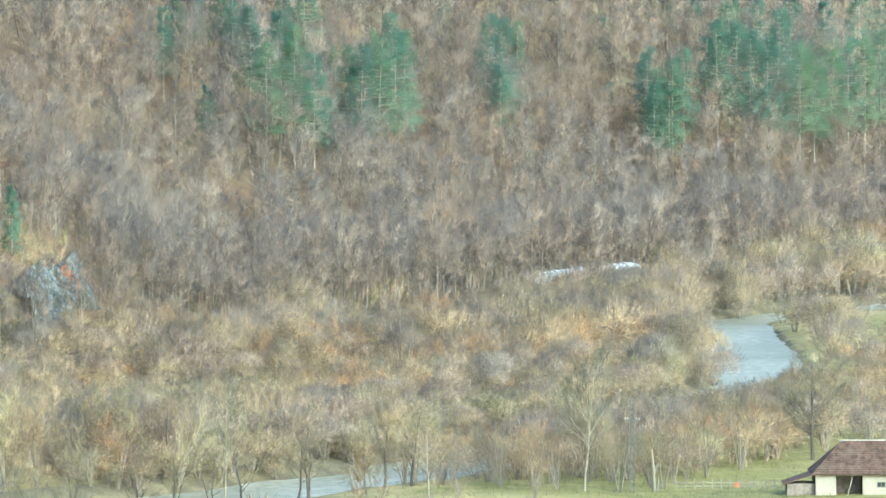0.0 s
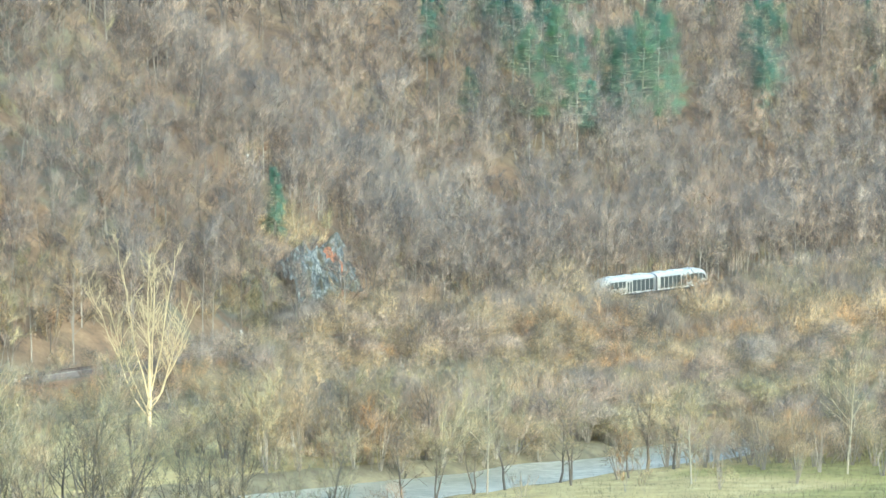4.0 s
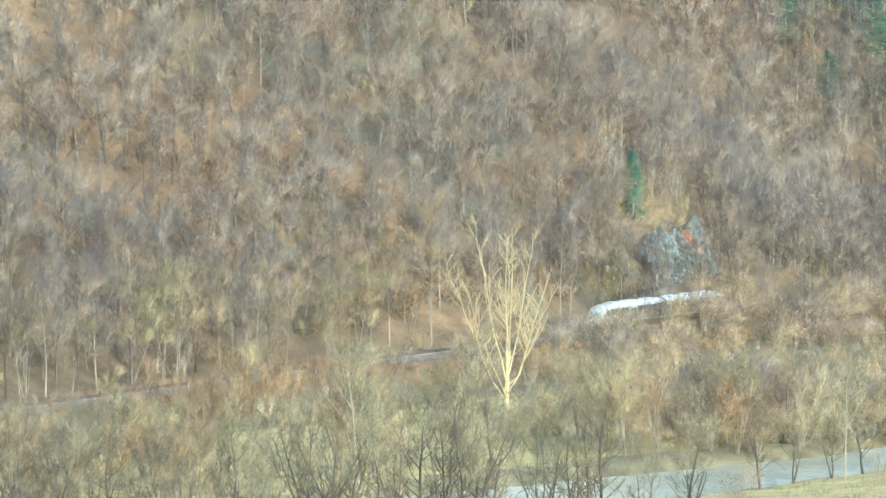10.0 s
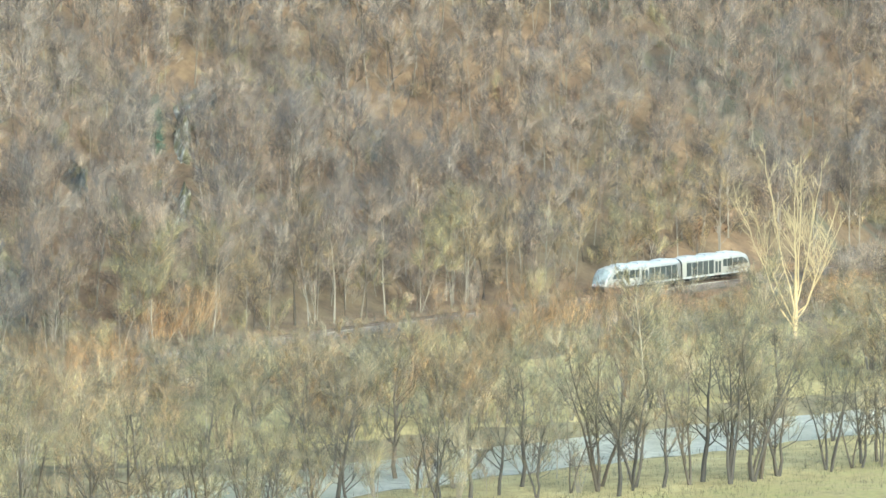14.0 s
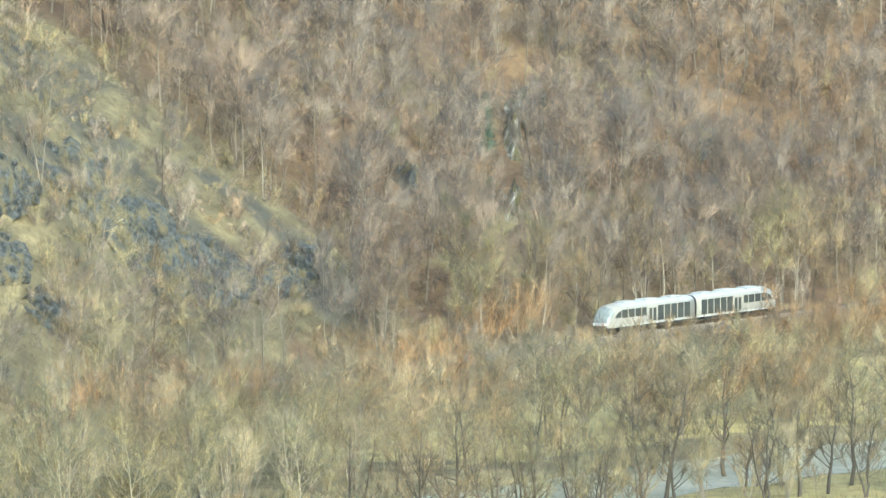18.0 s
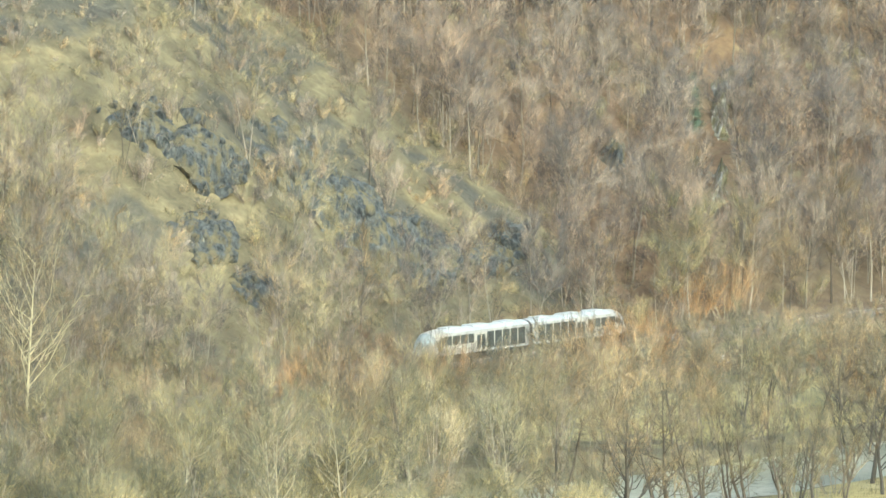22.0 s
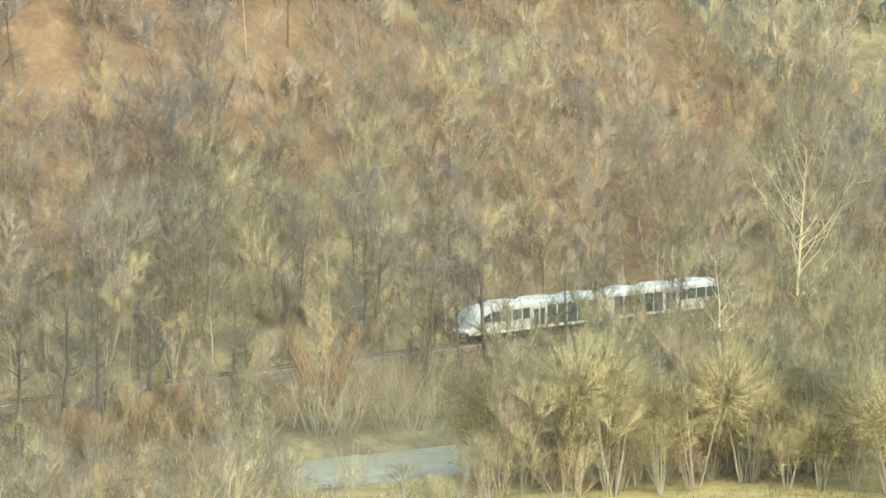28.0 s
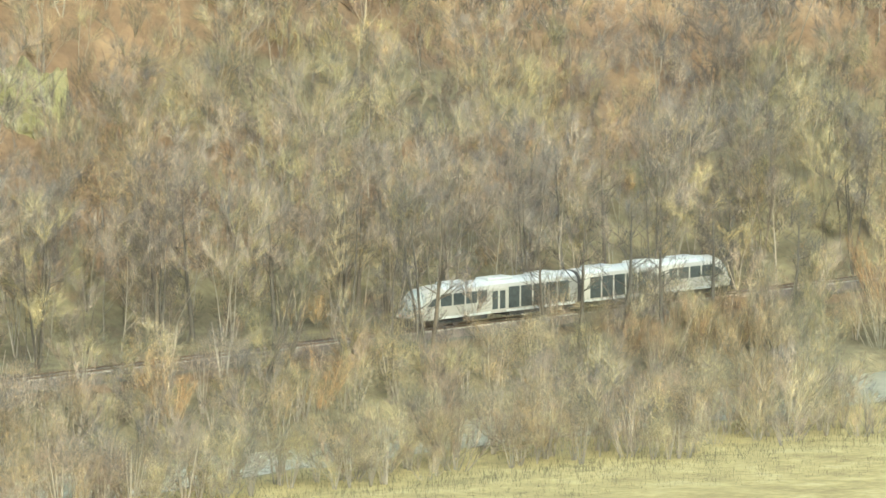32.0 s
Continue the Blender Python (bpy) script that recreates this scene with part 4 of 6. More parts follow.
def build_hill_wood():
    """The leafless wood on the hillside."""
    rng = np.random.default_rng(5)
    kinds = [bare_tree(100 + i, 14, 3.2, 0.3, 1, 10, 3, 10, (2.1, 0.1), 0.16, 0.7, fine=False, knee=False) for i in range(5)]
    kinds += [bare_tree(120 + i, 12, 2.8, 0.3, 2, 5, 3, 10, (2.0, 0.1), 0.11, 0.9, fine=False, knee=False) for i in range(3)]
    kinds += [shrub(140 + i, 4.5, 2.6, 5, 24, (1.6, 0.11)) for i in range(4)]
    close = [bare_tree(160 + i, 13, 3.4, 0.22, 1 + i % 2, 12 - 4 * (i % 2), 3, 11, (1.6, 0.06), 0.11, 0.65, fine=False, knee=False) for i in range(5)]
    kinds += close
    trees = []
    for s0, s1, gap, which in ((-340, 430, 5.9, list(range(8))), (430, 760, 4.9, list(range(12, 17)))):
        s, m = strew(rng, s0, s1, -122, -9, gap)
        u = -m
        crag = smooth(365, 395, s) * smooth(490, 468, s) * smooth(14, 24, u)
        spur = smooth(130, 136, s) * smooth(166, 158, s) * smooth(30, 22, u)
        reach = np.interp(s, [0, 60, 110, 140, 190, 220, 290, 345, 400, 430, 500, 620, 680, 800], [122, 118, 100, 82, 82, 88, 102, 98, 80, 73, 73, 75, 67, 60])
        keep = (rng.uniform(size=len(s)) < (1 - 0.93 * crag) * (1 - 0.3 * spur)) & (u < reach)
        keep &= ~(in_view_of_crag(s, m) & (rng.uniform(size=len(s)) < 0.92))
        # open litter slopes high above the last stretch
        glade = smooth(478, 500, s) * (1 - 0.75 * smooth(625, 650, s)) * smooth(24, 34, u) * (0.35 + 0.65 * smooth(0.35, 0.6, vnoise(s / 30, m / 14, 33)))
        keep &= rng.uniform(size=len(s)) > 0.62 * glade
        s, m = s[keep], m[keep]
        tone = vnoise(s / 45, m / 30, 21)
        groups = ((tone < 0.4, [GREY]), ((tone >= 0.4) & (tone < 0.6), [BROWN, GREY]), (tone >= 0.6, [BROWN, BROWN, GREY]))
        if s0 > 400:
            groups = ((tone < 0.4, [GREY, OLIVE, GREY, PALE]), ((tone >= 0.4) & (tone < 0.62), [GREY, GREY, OCHRE, PALE]), (tone >= 0.62, [OLIVE, OCHRE, GREY, PALE]))
        foot = (m > -19) & (s > 215) if s0 < 400 else (m > -30)
        groups = tuple((mask & ~foot, hues) for mask, hues in groups) + ((foot, [PALE, GREY, OLIVE, OCHRE, GREY] if s0 > 400 else [OCHRE, GREY, BROWN, OCHRE, OLIVE]),)
        for mask, hues in groups:
            trees.append(rows_for(rng, s[mask], m[mask], which, 0.65, 1.15, hues, [GREY_BARK, GREY_BARK, GREY_BARK, DARK_BARK] if s0 < 400 else [GREY_BARK, GREY_BARK, GREY_BARK, DARK_BARK]))
    s, m = strew(rng, -260, 760, -90, -7, 7.2)
    keep = rng.uniform(size=len(s)) < 0.85
    keep &= ~(in_view_of_crag(s, m) & (rng.uniform(size=len(s)) < 0.6))
    trees.append(rows_for(rng, s[keep], m[keep], [8, 9, 10, 11], 0.5, 1.1, [GREY, GREY, BROWN, OCHRE, OLIVE], [GREY_BARK]))
    kinds += [shrub(180 + i, 1.4, 1.2, 4, 10, (0.8, 0.04), 0.9) for i in range(3)]
    s, m = rng.uniform(365, 490, 1500), rng.uniform(-78, -14, 1500)
    trees.append(rows_for(rng, s, m, [17, 18, 19], 0.5, 1.0, [OLIVE, OCHRE, GREY], [GREY_BARK], (1.0, 1.6)))
    s, m = rng.uniform(130, 182, 420), rng.uniform(-30, -12, 420)
    keep = (m < -21) | (s > 160)
    trees.append(rows_for(rng, s[keep], m[keep], [17, 18, 19], 0.7, 1.5, [OLIVE, OCHRE, OCHRE], [GREY_BARK], (1.0, 1.6)))
    s, m = rng.uniform(370, 485, 330), rng.uniform(-75, -14, 330)
    trees.append(rows_for(rng, s, m, [8, 9, 10, 11], 0.14, 0.42, [OLIVE, OCHRE, GREY, GREY], [GREY_BARK], (1.2, 1.9)))
    ob = scatter_mesh("hillside_wood", kinds, np.concatenate(trees), MATS)
    return tagged(ob, "leafless grey-brown broadleaf wood covering the hillside", "woodland", kind="stuff")


build_hill_wood()


def scrub_height(s, m):
    """How tall the growth on the river flat stands, in metres: by the line, on the flat, on the camera's bank."""
    by_line = np.interp(s, [-200, -70, -45, 10, 45, 150, 165, 180, 195, 215, 235, 300, 325, 345, 360, 410, 440, 470, 500, 540, 562, 575, 640, 800], [11, 10, 8.8, 8.8, 9.4, 10, 10, 8.4, 5.4, 7.5, 5.8, 5.6, 6.6, 6.2, 4.4, 4.4, 5.6, 8.2, 8.4, 10, 11, 6.8, 7.4, 7.6])
    by_line = by_line * np.where(s > 230, 0.85, 1.0)
    on_flat = np.interp(s, [-200, 120, 150, 250, 290, 390, 412, 450, 468, 500, 560, 590, 640, 660, 800], [10, 10, 6, 6, 9.5, 9, 6.2, 6.2, 8, 9, 9.3, 8, 7.5, 7.2, 7])
    on_flat = np.where((m > 58) & (s > 40) & (s < 230), 4.5, on_flat)
    near_bank = np.interp(s, [-200, 100, 130, 220, 262, 315, 335, 420, 560, 590, 640, 660, 800], [6, 6, 5.5, 6, 8, 8, 5.5, 5.5, 8, 10, 9, 7.6, 7.4])
    near = np.interp(s, RIVER_S, RIVER_NEAR)
    return np.where(m > near, near_bank, np.where(m < 18, by_line, on_flat))


def under_sight(s, m, h):
    """Keeps growth low where the passing train shows above it."""
    foot = s - 2.79 * m
    cap = np.where((foot > 8) & (foot < 74) & (m > 0), 4.2 + 0.17 * m, 99.0)
    # a low gap before the culvert
    foot = s - 1.86 * m
    cap = np.where((foot > 382) & (foot < 393) & (m > 9), np.minimum(cap, 2.0 + 0.16 * m), cap)
    return np.minimum(h, cap)


def build_scrub():
    """Willow and alder scrub between the railway and the river."""
    rng = np.random.default_rng(8)
    kinds = [round_bush(200 + i, twigs=400, twig=(1.7, 0.1)) for i in range(4)]
    kinds += [shrub(210 + i, 9.0, 5.0, 9, 26, (2.2, 0.085), 0.75) for i in range(2)]
    fine = [round_bush(230 + i, twigs=430, twig=(1.3, 0.054)) for i in range(4)] + [shrub(240 + i, 9.0, 5.0, 9, 38, (1.9, 0.055), 0.75) for i in range(2)]
    kinds += [bare_tree(220 + i, 9.5, 2.4, 0.12, 2, 7, 3, 6, (2.0, 0.085), 0.08, 0.9, fine=False, knee=False) for i in range(4)]
    kinds += fine
    s, m = strew(rng, -200, 790, 5.5, 150, 4.7)
    far, near = np.interp(s, RIVER_S, RIVER_FAR), np.interp(s, RIVER_S, RIVER_NEAR)
    edge = np.interp(s, MEADOW_S, MEADOW_M)
    wet = (m > far - 2.5) & (m < near + 2)
    field = smooth(150, 190, s) * smooth(505, 470, s) * smooth(17, 22, m) * smooth(60, 48, m) + smooth(655, 675, s) * smooth(45, 49, m)
    bank = smooth(0, 4, m - near)
    chance = (1 - 0.93 * field) * np.where(bank > 0, 0.1 + 0.25 * smooth(440, 480, s) + 0.6 * smooth(560, 590, s) + 0.9 * smooth(325, 305, s) * smooth(60, 130, s), 1.0)
    chance = chance * np.where((m < 16) & (s > 485) & (s < 535), 0.5, 1.0)
    keep = (~wet) & (m < edge - 3 + 4 * smooth(640, 660, s)) & (rng.uniform(size=len(s)) < chance * 0.92)
    # the water shows here past a low grassy bank
    across = -0.61 * s + 0.79 * m
    keep &= ~((across > -369) & (across < -352) & (m > 24) & (m < 60))
    # an open dry field with little before it
    x, y = plan(s, m)
    bearing = np.degrees(np.arctan2(-x, y))
    open_field = smooth(3.9, 4.2, bearing) * smooth(6.7, 6.4, bearing) * (m > 18) * (s > 200)
    keep &= rng.uniform(size=len(s)) > 0.9 * open_field
    s, m = s[keep], m[keep]
    tone = vnoise(s / 26, m / 16, 22) + 0.18 * smooth(440, 560, s) * smooth(650, 630, s)
    trees = []
    golden = smooth(455, 500, s) * smooth(650, 635, s)
    pale = smooth(635, 655, s)
    die = rng.uniform(size=len(s))
    sets = ((die < pale, [PALE, OCHRE, GREY, OLIVE, BROWN]), ((die >= pale) & (die < pale + golden), [OLIVE, OCHRE, GOLD, PALE, OCHRE, GOLD]))
    rest = die >= pale + golden
    by_line = rest & (m < 15) & (s > 230)
    rest = rest & ~by_line
    sets += ((by_line, [ORANGE, OCHRE, RUST, ORANGE, PALE]),)
    early = rest & (s < 330)
    rest = rest & ~early
    sets += ((early & (tone < 0.42), [BROWN, GREY, BROWN, OCHRE]), (early & (tone >= 0.42) & (tone < 0.6), [OCHRE, BROWN, OCHRE, OLIVE]), (early & (tone >= 0.6), [OCHRE, OCHRE, ORANGE, BROWN]))
    sets += ((rest & (tone < 0.4), [OCHRE, OLIVE, OCHRE, PALE]), (rest & (tone >= 0.4) & (tone < 0.6), [OCHRE, OCHRE, ORANGE]), (rest & (tone >= 0.6), [OCHRE, ORANGE, ORANGE, OCHRE]))
    for mask, hues in sets:
        a, b = s[mask], m[mask]
        rows = rows_for(rng, a, b, [0, 1, 2, 3, 0, 1, 2, 3, 4, 5, 6, 7, 8, 9], 0.6, 1.15, hues, [GREY_BARK])
        thin = (a < 330) & (rows[:, 0] >= 6)
        rows[thin, 0] = rows[thin, 0] % 4
        swap = (a > 300) & (rows[:, 0] < 6)
        rows[swap, 0] += 10
        rows[:, 4] = under_sight(a, b, rng.uniform(0.7, 1.15, len(a)) * scrub_height(a, b)) / 9.3
        rows[a < 330, 8] *= 1.15
        trees.append(rows)
    # thick low growth in front of the line where the train comes nearest
    s, m = strew(rng, 628, 790, 5.5, 49, 3.4)
    keep = ~((m > np.interp(s, RIVER_S, RIVER_FAR) - 1.5) & (m < np.interp(s, RIVER_S, RIVER_NEAR) + 1)) & (m < np.interp(s, MEADOW_S, MEADOW_M) - 1) & (rng.uniform(size=len(s)) < 0.75) & ~((-0.61 * s + 0.79 * m > -369) & (-0.61 * s + 0.79 * m < -352) & (m > 24))
    rows = rows_for(rng, s[keep], m[keep], [10, 11, 12, 13, 14, 15], 0.45, 0.72, [PALE, OCHRE, OLIVE, OCHRE, BROWN, GREY], [GREY_BARK])
    trees.append(rows)
    # a fringe of tan bushes at the foot of the railway bank, and low bushes before the fields
    s = np.arange(225, 640, 2.3)
    rows = rows_for(rng, s + rng.uniform(-1, 1, len(s)), rng.uniform(5.6, 9.5, len(s)), [0, 1, 2, 3, 4, 5], 0.5, 0.8, [RUST, OCHRE, RUST, PALE, BROWN], [GREY_BARK])
    rows[:, 4] = under_sight(s, s * 0 + 7.5, rows[:, 4] * scrub_height(s, s * 0 + 7)) / 12.5
    trees.append(rows)
    s = rng.uniform(110, 340, 110)
    trees.append(rows_for(rng, s, rng.uniform(44, 63, 110), [0, 1, 2, 3], 0.4, 0.68, [PALE, OCHRE, BROWN, OCHRE], [GREY_BARK], (1.1, 1.5)))
    s = rng.uniform(300, 500, 60)
    m = np.interp(s, RIVER_S, RIVER_FAR) - rng.uniform(3, 24, 60)
    trees.append(rows_for(rng, s, m, [6, 7, 8, 9], 0.72, 1.02, [OCHRE, OLIVE, PALE, OCHRE], [GREY_BARK, DARK_BARK], (1.1, 1.5)))
    # bushes that lean over the water on the far bank
    s = rng.uniform(110, 345, 150)
    m = np.interp(s, RIVER_S, RIVER_FAR) - rng.uniform(0.5, 9, 150)
    x, y = plan(s, m)
    keep = (np.degrees(np.arctan2(-x, y)) < 4.1) | (rng.uniform(size=150) < 0.3)
    trees.append(rows_for(rng, s[keep], m[keep], [0, 1, 2, 3], 0.35, 0.72, [OCHRE, OLIVE, BROWN, PALE], [GREY_BARK], (1.1, 1.6)))
    # bushes over the near bank and along the edge of the last meadow
    s = rng.uniform(588, 665, 110)
    m = np.interp(s, RIVER_S, RIVER_NEAR) + rng.uniform(2, 30, 110)
    across = -0.61 * s + 0.79 * m
    keep = ((across < -370) | (across > -353) | (m > 52)) & (m < np.interp(s, MEADOW_S, MEADOW_M) + 3)
    trees.append(rows_for(rng, s[keep], m[keep], [10, 11, 12, 13, 14, 15], 0.4, 0.8, [OLIVE, OCHRE, GOLD, PALE], [GREY_BARK], (1.0, 1.3)))
    s = rng.uniform(650, 735, 46)
    m = np.interp(s, MEADOW_S, MEADOW_M) + rng.uniform(-6, 2, 46)
    trees.append(rows_for(rng, s, m, [10, 11, 12, 13, 14, 15], 0.28, 0.5, [OLIVE, OCHRE, GREY, PALE], [GREY_BARK], (1.0, 1.4)))
    # tufts on the sides of the bank
    kinds += [shrub(250 + i, 1.3, 1.2, 3, 10, (0.8, 0.035), 0.9) for i in range(2)]
    s = rng.uniform(60, 770, 2200)
    m = np.where(rng.uniform(size=2200) < 0.7, rng.uniform(2.9, 8.5, 2200), rng.uniform(-8, -2.9, 2200))
    trees.append(rows_for(rng, s, m, [16, 17], 0.5, 1.2, [OCHRE, OLIVE, BROWN, GREY], [GREY_BARK], (1.0, 1.7)))
    ob = scatter_mesh("riverside_scrub", kinds, np.concatenate(trees), MATS)
    return tagged(ob, "tan and ochre leafless willow scrub on the river flat", "scrub", kind="stuff")


build_scrub()


# ---- rocks on the hillside ----
def outcrop(s, m, half_w, half_h, out, mat, label, seed, lean=0.55):
    """A jagged crag that stands out of the slope: a broken face of ledges, sunk into the ground at its rim."""
    n = 44
    a, b = np.meshgrid(np.linspace(-1, 1, n), np.linspace(-1, 1, n), indexing="ij")
    ss, mm = s - a * half_w, m - b * half_h
    x, y = plan(ss, mm)
    z = terrain(ss, mm)
    h = float(np.interp(s, LINE_S, LINE_H))
    toward = np.array([-math.cos(h), math.sin(h)])
    r = np.sqrt(a ** 2 + b ** 2) + (vnoise(a * 3.2 + seed, b * 3.2, seed) - 0.5) * 0.9
    dome = np.clip(np.sqrt(np.clip(1.05 - r ** 2, 0, 1)) - 0.2, -0.2, 1)
    pa, pb = a * half_w + 0.35 * b * half_h, b * half_h

    def ridge(size, k):
        return 1 - np.abs(vnoise(pa / size, pb / (size * 1.7), seed + k) - 0.5) * 2
    crack = ridge(2.6, 3) * 0.55 + ridge(1.1, 5) * 0.45
    ledge = np.floor(vnoise(pa / 1.5, pb / 2.2, seed + 7) * 5) / 5
    push = dome * out * (0.25 + 0.55 * crack) + (dome > 0) * (1.1 * (ledge - 0.4) + 0.7 * (ridge(0.55, 9) - 0.5))
    x, y, z = x + toward[0] * push * lean, y + toward[1] * push * lean, z + push * 0.45
    root = tagged(new("rock_outcrop"), label, "rock", "crags on the hillside")
    me = sheet("rock_face", x, y, z, mat)
    me.polygons.foreach_set("use_smooth", np.zeros(len(me.polygons), bool))
    new("rock_face", me).parent = root
    # broken blocks along the foot and on the ledges
    rng = np.random.default_rng(900 + seed)
    for k in range(7):
        fa, fb = rng.uniform(-0.85, 0.85), rng.uniform(-1.05, 0.5)
        px, py = plan(s - fa * half_w, m - fb * half_h)
        size = rng.uniform(0.35, 0.9)
        i, j = int((fa + 1) / 2 * (n - 1)), int(np.clip((fb + 1) / 2 * (n - 1), 0, n - 1))
        bm = bmesh.new()
        bmesh.ops.create_icosphere(bm, subdivisions=1, radius=size)
        for vert in bm.verts:
            vert.co *= rng.uniform(0.65, 1.25)
            vert.co.z *= 1.25
        bm.transform(Matrix.Translation((float(x[i, j]), float(y[i, j]), float(z[i, j]) + size * 0.2)) @ Matrix.Rotation(rng.uniform(0, 6.28), 4, "Z"))
        part("boulder", bm, mat, root)
    return root


def cliff(s, m, wide, tall, proud, mat, label, seed, skew=0.0, columns=1.3, name="rock_outcrop"):
    """A steep broken face that steps out of the slope, cracked into upright columns, sunk into the ground at its rim."""
    na, nb = int(wide / 0.32) + 3, int(tall / 0.3) + 3
    a, b = np.meshgrid(np.linspace(-1, 1, na), np.linspace(0, 1, nb), indexing="ij")
    along, up = a * wide / 2, b * tall
    edge = 1 - np.abs(a) + (vnoise(along / 1.9, up / 3.1, seed) - 0.5) * 0.5
    side = smooth(0.0, 0.3, edge)
    crown = 1 - smooth(0.62, 1.0, b + (vnoise(along / 1.7, 0 * up, seed + 1) - 0.5) * 0.35)
    foot = smooth(0.0, 0.32, b + (vnoise(along / 1.3, 0 * up, seed + 2) - 0.5) * 0.3)
    crack = 1 - np.abs(vnoise(along / columns + 0.12 * up, up / 4.5, seed + 3) - 0.5) * 2
    block_ = np.floor(vnoise(along / (columns * 0.7), up / 1.6, seed + 4) * 4) / 4
    body = side * crown * foot
    lift = -0.35 + body * proud * (0.62 + 0.3 * crack) + body * (3.0 * (block_ - 0.4) + 1.6 * (vnoise(along / 0.5, up / 0.8, seed + 5) - 0.5))
    ss, mm = s - along - skew * (b - 0.5) * tall, m - (b - 0.5) * tall
    z = terrain(ss, mm) + lift
    x, y = plan(ss, mm + body * (0.7 * crack + 1.5 * block_) * 0.9)
    root = tagged(new(name), label, "rock", "crags on the hillside")
    me = sheet("rock_face", x, y, z, mat)
    me.polygons.foreach_set("use_smooth", np.zeros(len(me.polygons), bool))
    new("rock_face", me).parent = root
    rng = np.random.default_rng(700 + seed)
    for _ in range(6):
        i, j = rng.integers(1, na - 1), rng.integers(0, max(nb // 4, 1))
        size = rng.uniform(0.3, 0.75)
        bm = bmesh.new()
        bmesh.ops.create_icosphere(bm, subdivisions=1, radius=size)
        for vert in bm.verts:
            vert.co *= rng.uniform(0.65, 1.25)
        bm.transform(Matrix.Translation((float(x[i, j]), float(y[i, j]), float(terrain(ss[i, j], mm[i, j])) + size * 0.2)) @ Matrix.Rotation(rng.uniform(0, 6.28), 4, "Z"))
        part("boulder", bm, mat, root)
    return root


SLATE_OR_SHADE = "dark grey-blue slate crag or patch of shade on the grassy slope"
CRAG_LABEL = "dark slate crag above the railway with a grassy cap"
cliff(151, -17.2, 11, 8.0, 5.4, ROCK_BLUE, CRAG_LABEL, 1)
cliff(145.6, -15.6, 1.5, 3.6, 4.6, ROCK_RED, "narrow rust-red streaked rock rib above the railway", 2, columns=0.6)
cliff(143.6, -17.6, 1.7, 4.2, 4.8, ROCK_RED, "narrow rust-red streaked rock rib above the railway", 24, columns=0.6)
cliff(141, -18.0, 8, 7.5, 5.2, ROCK_BLUE, CRAG_LABEL, 20)
cliff(168, -17.2, 6, 5.0, 2.4, ROCK_MOSS, "low rounded grassy knoll beside the railway cutting", 3, columns=2.5)
cliff(259, -56.5, 7, 6.5, 2.6, ROCK, SLATE_OR_SHADE, 4)
for k, (cs, cm, w) in enumerate(((286, -70, 2.6), (293, -65.5, 2.2), (300, -60.8, 2.4), (323, -46, 2.6), (330, -41.8, 2.0))):
    cliff(cs, cm, w + 1, 5.2, 2.6, ROCK_WHITE, "pale limestone rib running down the wooded slope", 30 + k, skew=1.1, columns=0.9)
# dark rock added here in place of a patch of shadow on the slope
cliff(276, -74, 5, 6.0, 2.2, ROCK, SLATE_OR_SHADE, 6)
cliff(327, -45.5, 4, 8.0, 2.0, ROCK, "narrow dark rock rib among bare trees", 16, skew=0.8)
cliff(338, -53, 3.2, 6.0, 2.4, ROCK, "narrow dark rock rib among bare trees", 7, skew=0.6)
cliff(330, -62, 5, 4.0, 2.0, ROCK_MOSS, "mossy rock step among bare trees", 23)
outcrop(423, -34.5, 7.5, 11.5, 7.0, ROCK, "broad broken slate crag on the dry grassy slope", 8)
outcrop(414, -29.5, 4.4, 6.0, 5.0, ROCK, SLATE_OR_SHADE, 18)
outcrop(420, -44, 3.4, 3.4, 3.0, ROCK, SLATE_OR_SHADE, 9)
outcrop(430, -40, 3.5, 3.4, 2.6, ROCK, SLATE_OR_SHADE, 10)
outcrop(445, -40, 4.6, 5.0, 5.0, ROCK, SLATE_OR_SHADE, 11)
outcrop(454.8, -24.7, 2.8, 2.6, 2.4, ROCK, SLATE_OR_SHADE, 12)
outcrop(455, -31.8, 5.0, 3.4, 2.8, ROCK, SLATE_OR_SHADE, 13)
outcrop(404, -27.3, 6.5, 3.6, 4.2, ROCK, SLATE_OR_SHADE, 14)
outcrop(392, -31, 4.0, 3.0, 2.4, ROCK, SLATE_OR_SHADE, 15)
outcrop(448.5, -46.3, 4.5, 3.2, 2.6, ROCK, SLATE_OR_SHADE, 17)
cliff(669.5, -47.5, 10, 6.5, 3.4, ROCK_PALE_MOSS, "pale moss-covered crag on the slope", 19, columns=1.8)


# ---- single trees ----
def tree_thing(name, arrays, bark, twig, label, category, group="", crown="crown"):
    """A tree with trunk and crown as parts, standing at the origin as the pattern for its copies."""
    v, t, kind, nrm = arrays
    root = tagged(new(name), label, category, group)
    for nm, k, mat in (("trunk", 0, bark), (crown, 1, twig)):
        sel = t[kind == k]
        used, back = np.unique(sel, return_inverse=True)
        ob = new(nm, triangles(nm, v[used], back.reshape(-1, 3), None, [mat], nrm[used]))
        ob.parent = root
    return root


def place(pattern, s, m, size, turn, used, slim=1.0):
    """Puts the pattern itself, then copies of it, at places along the line."""
    x, y = plan(s, m)
    at = Matrix.Translation((float(x), float(y), float(terrain(s, m)) - 0.05)) @ Matrix.Rotation(turn, 4, "Z") @ Matrix.Diagonal((size * slim, size * slim, size, 1))
    if id(pattern) not in used:
        used[id(pattern)] = 1
        pattern.matrix_basis = at
        return pattern
    return copy_thing_scaled(pattern, at)


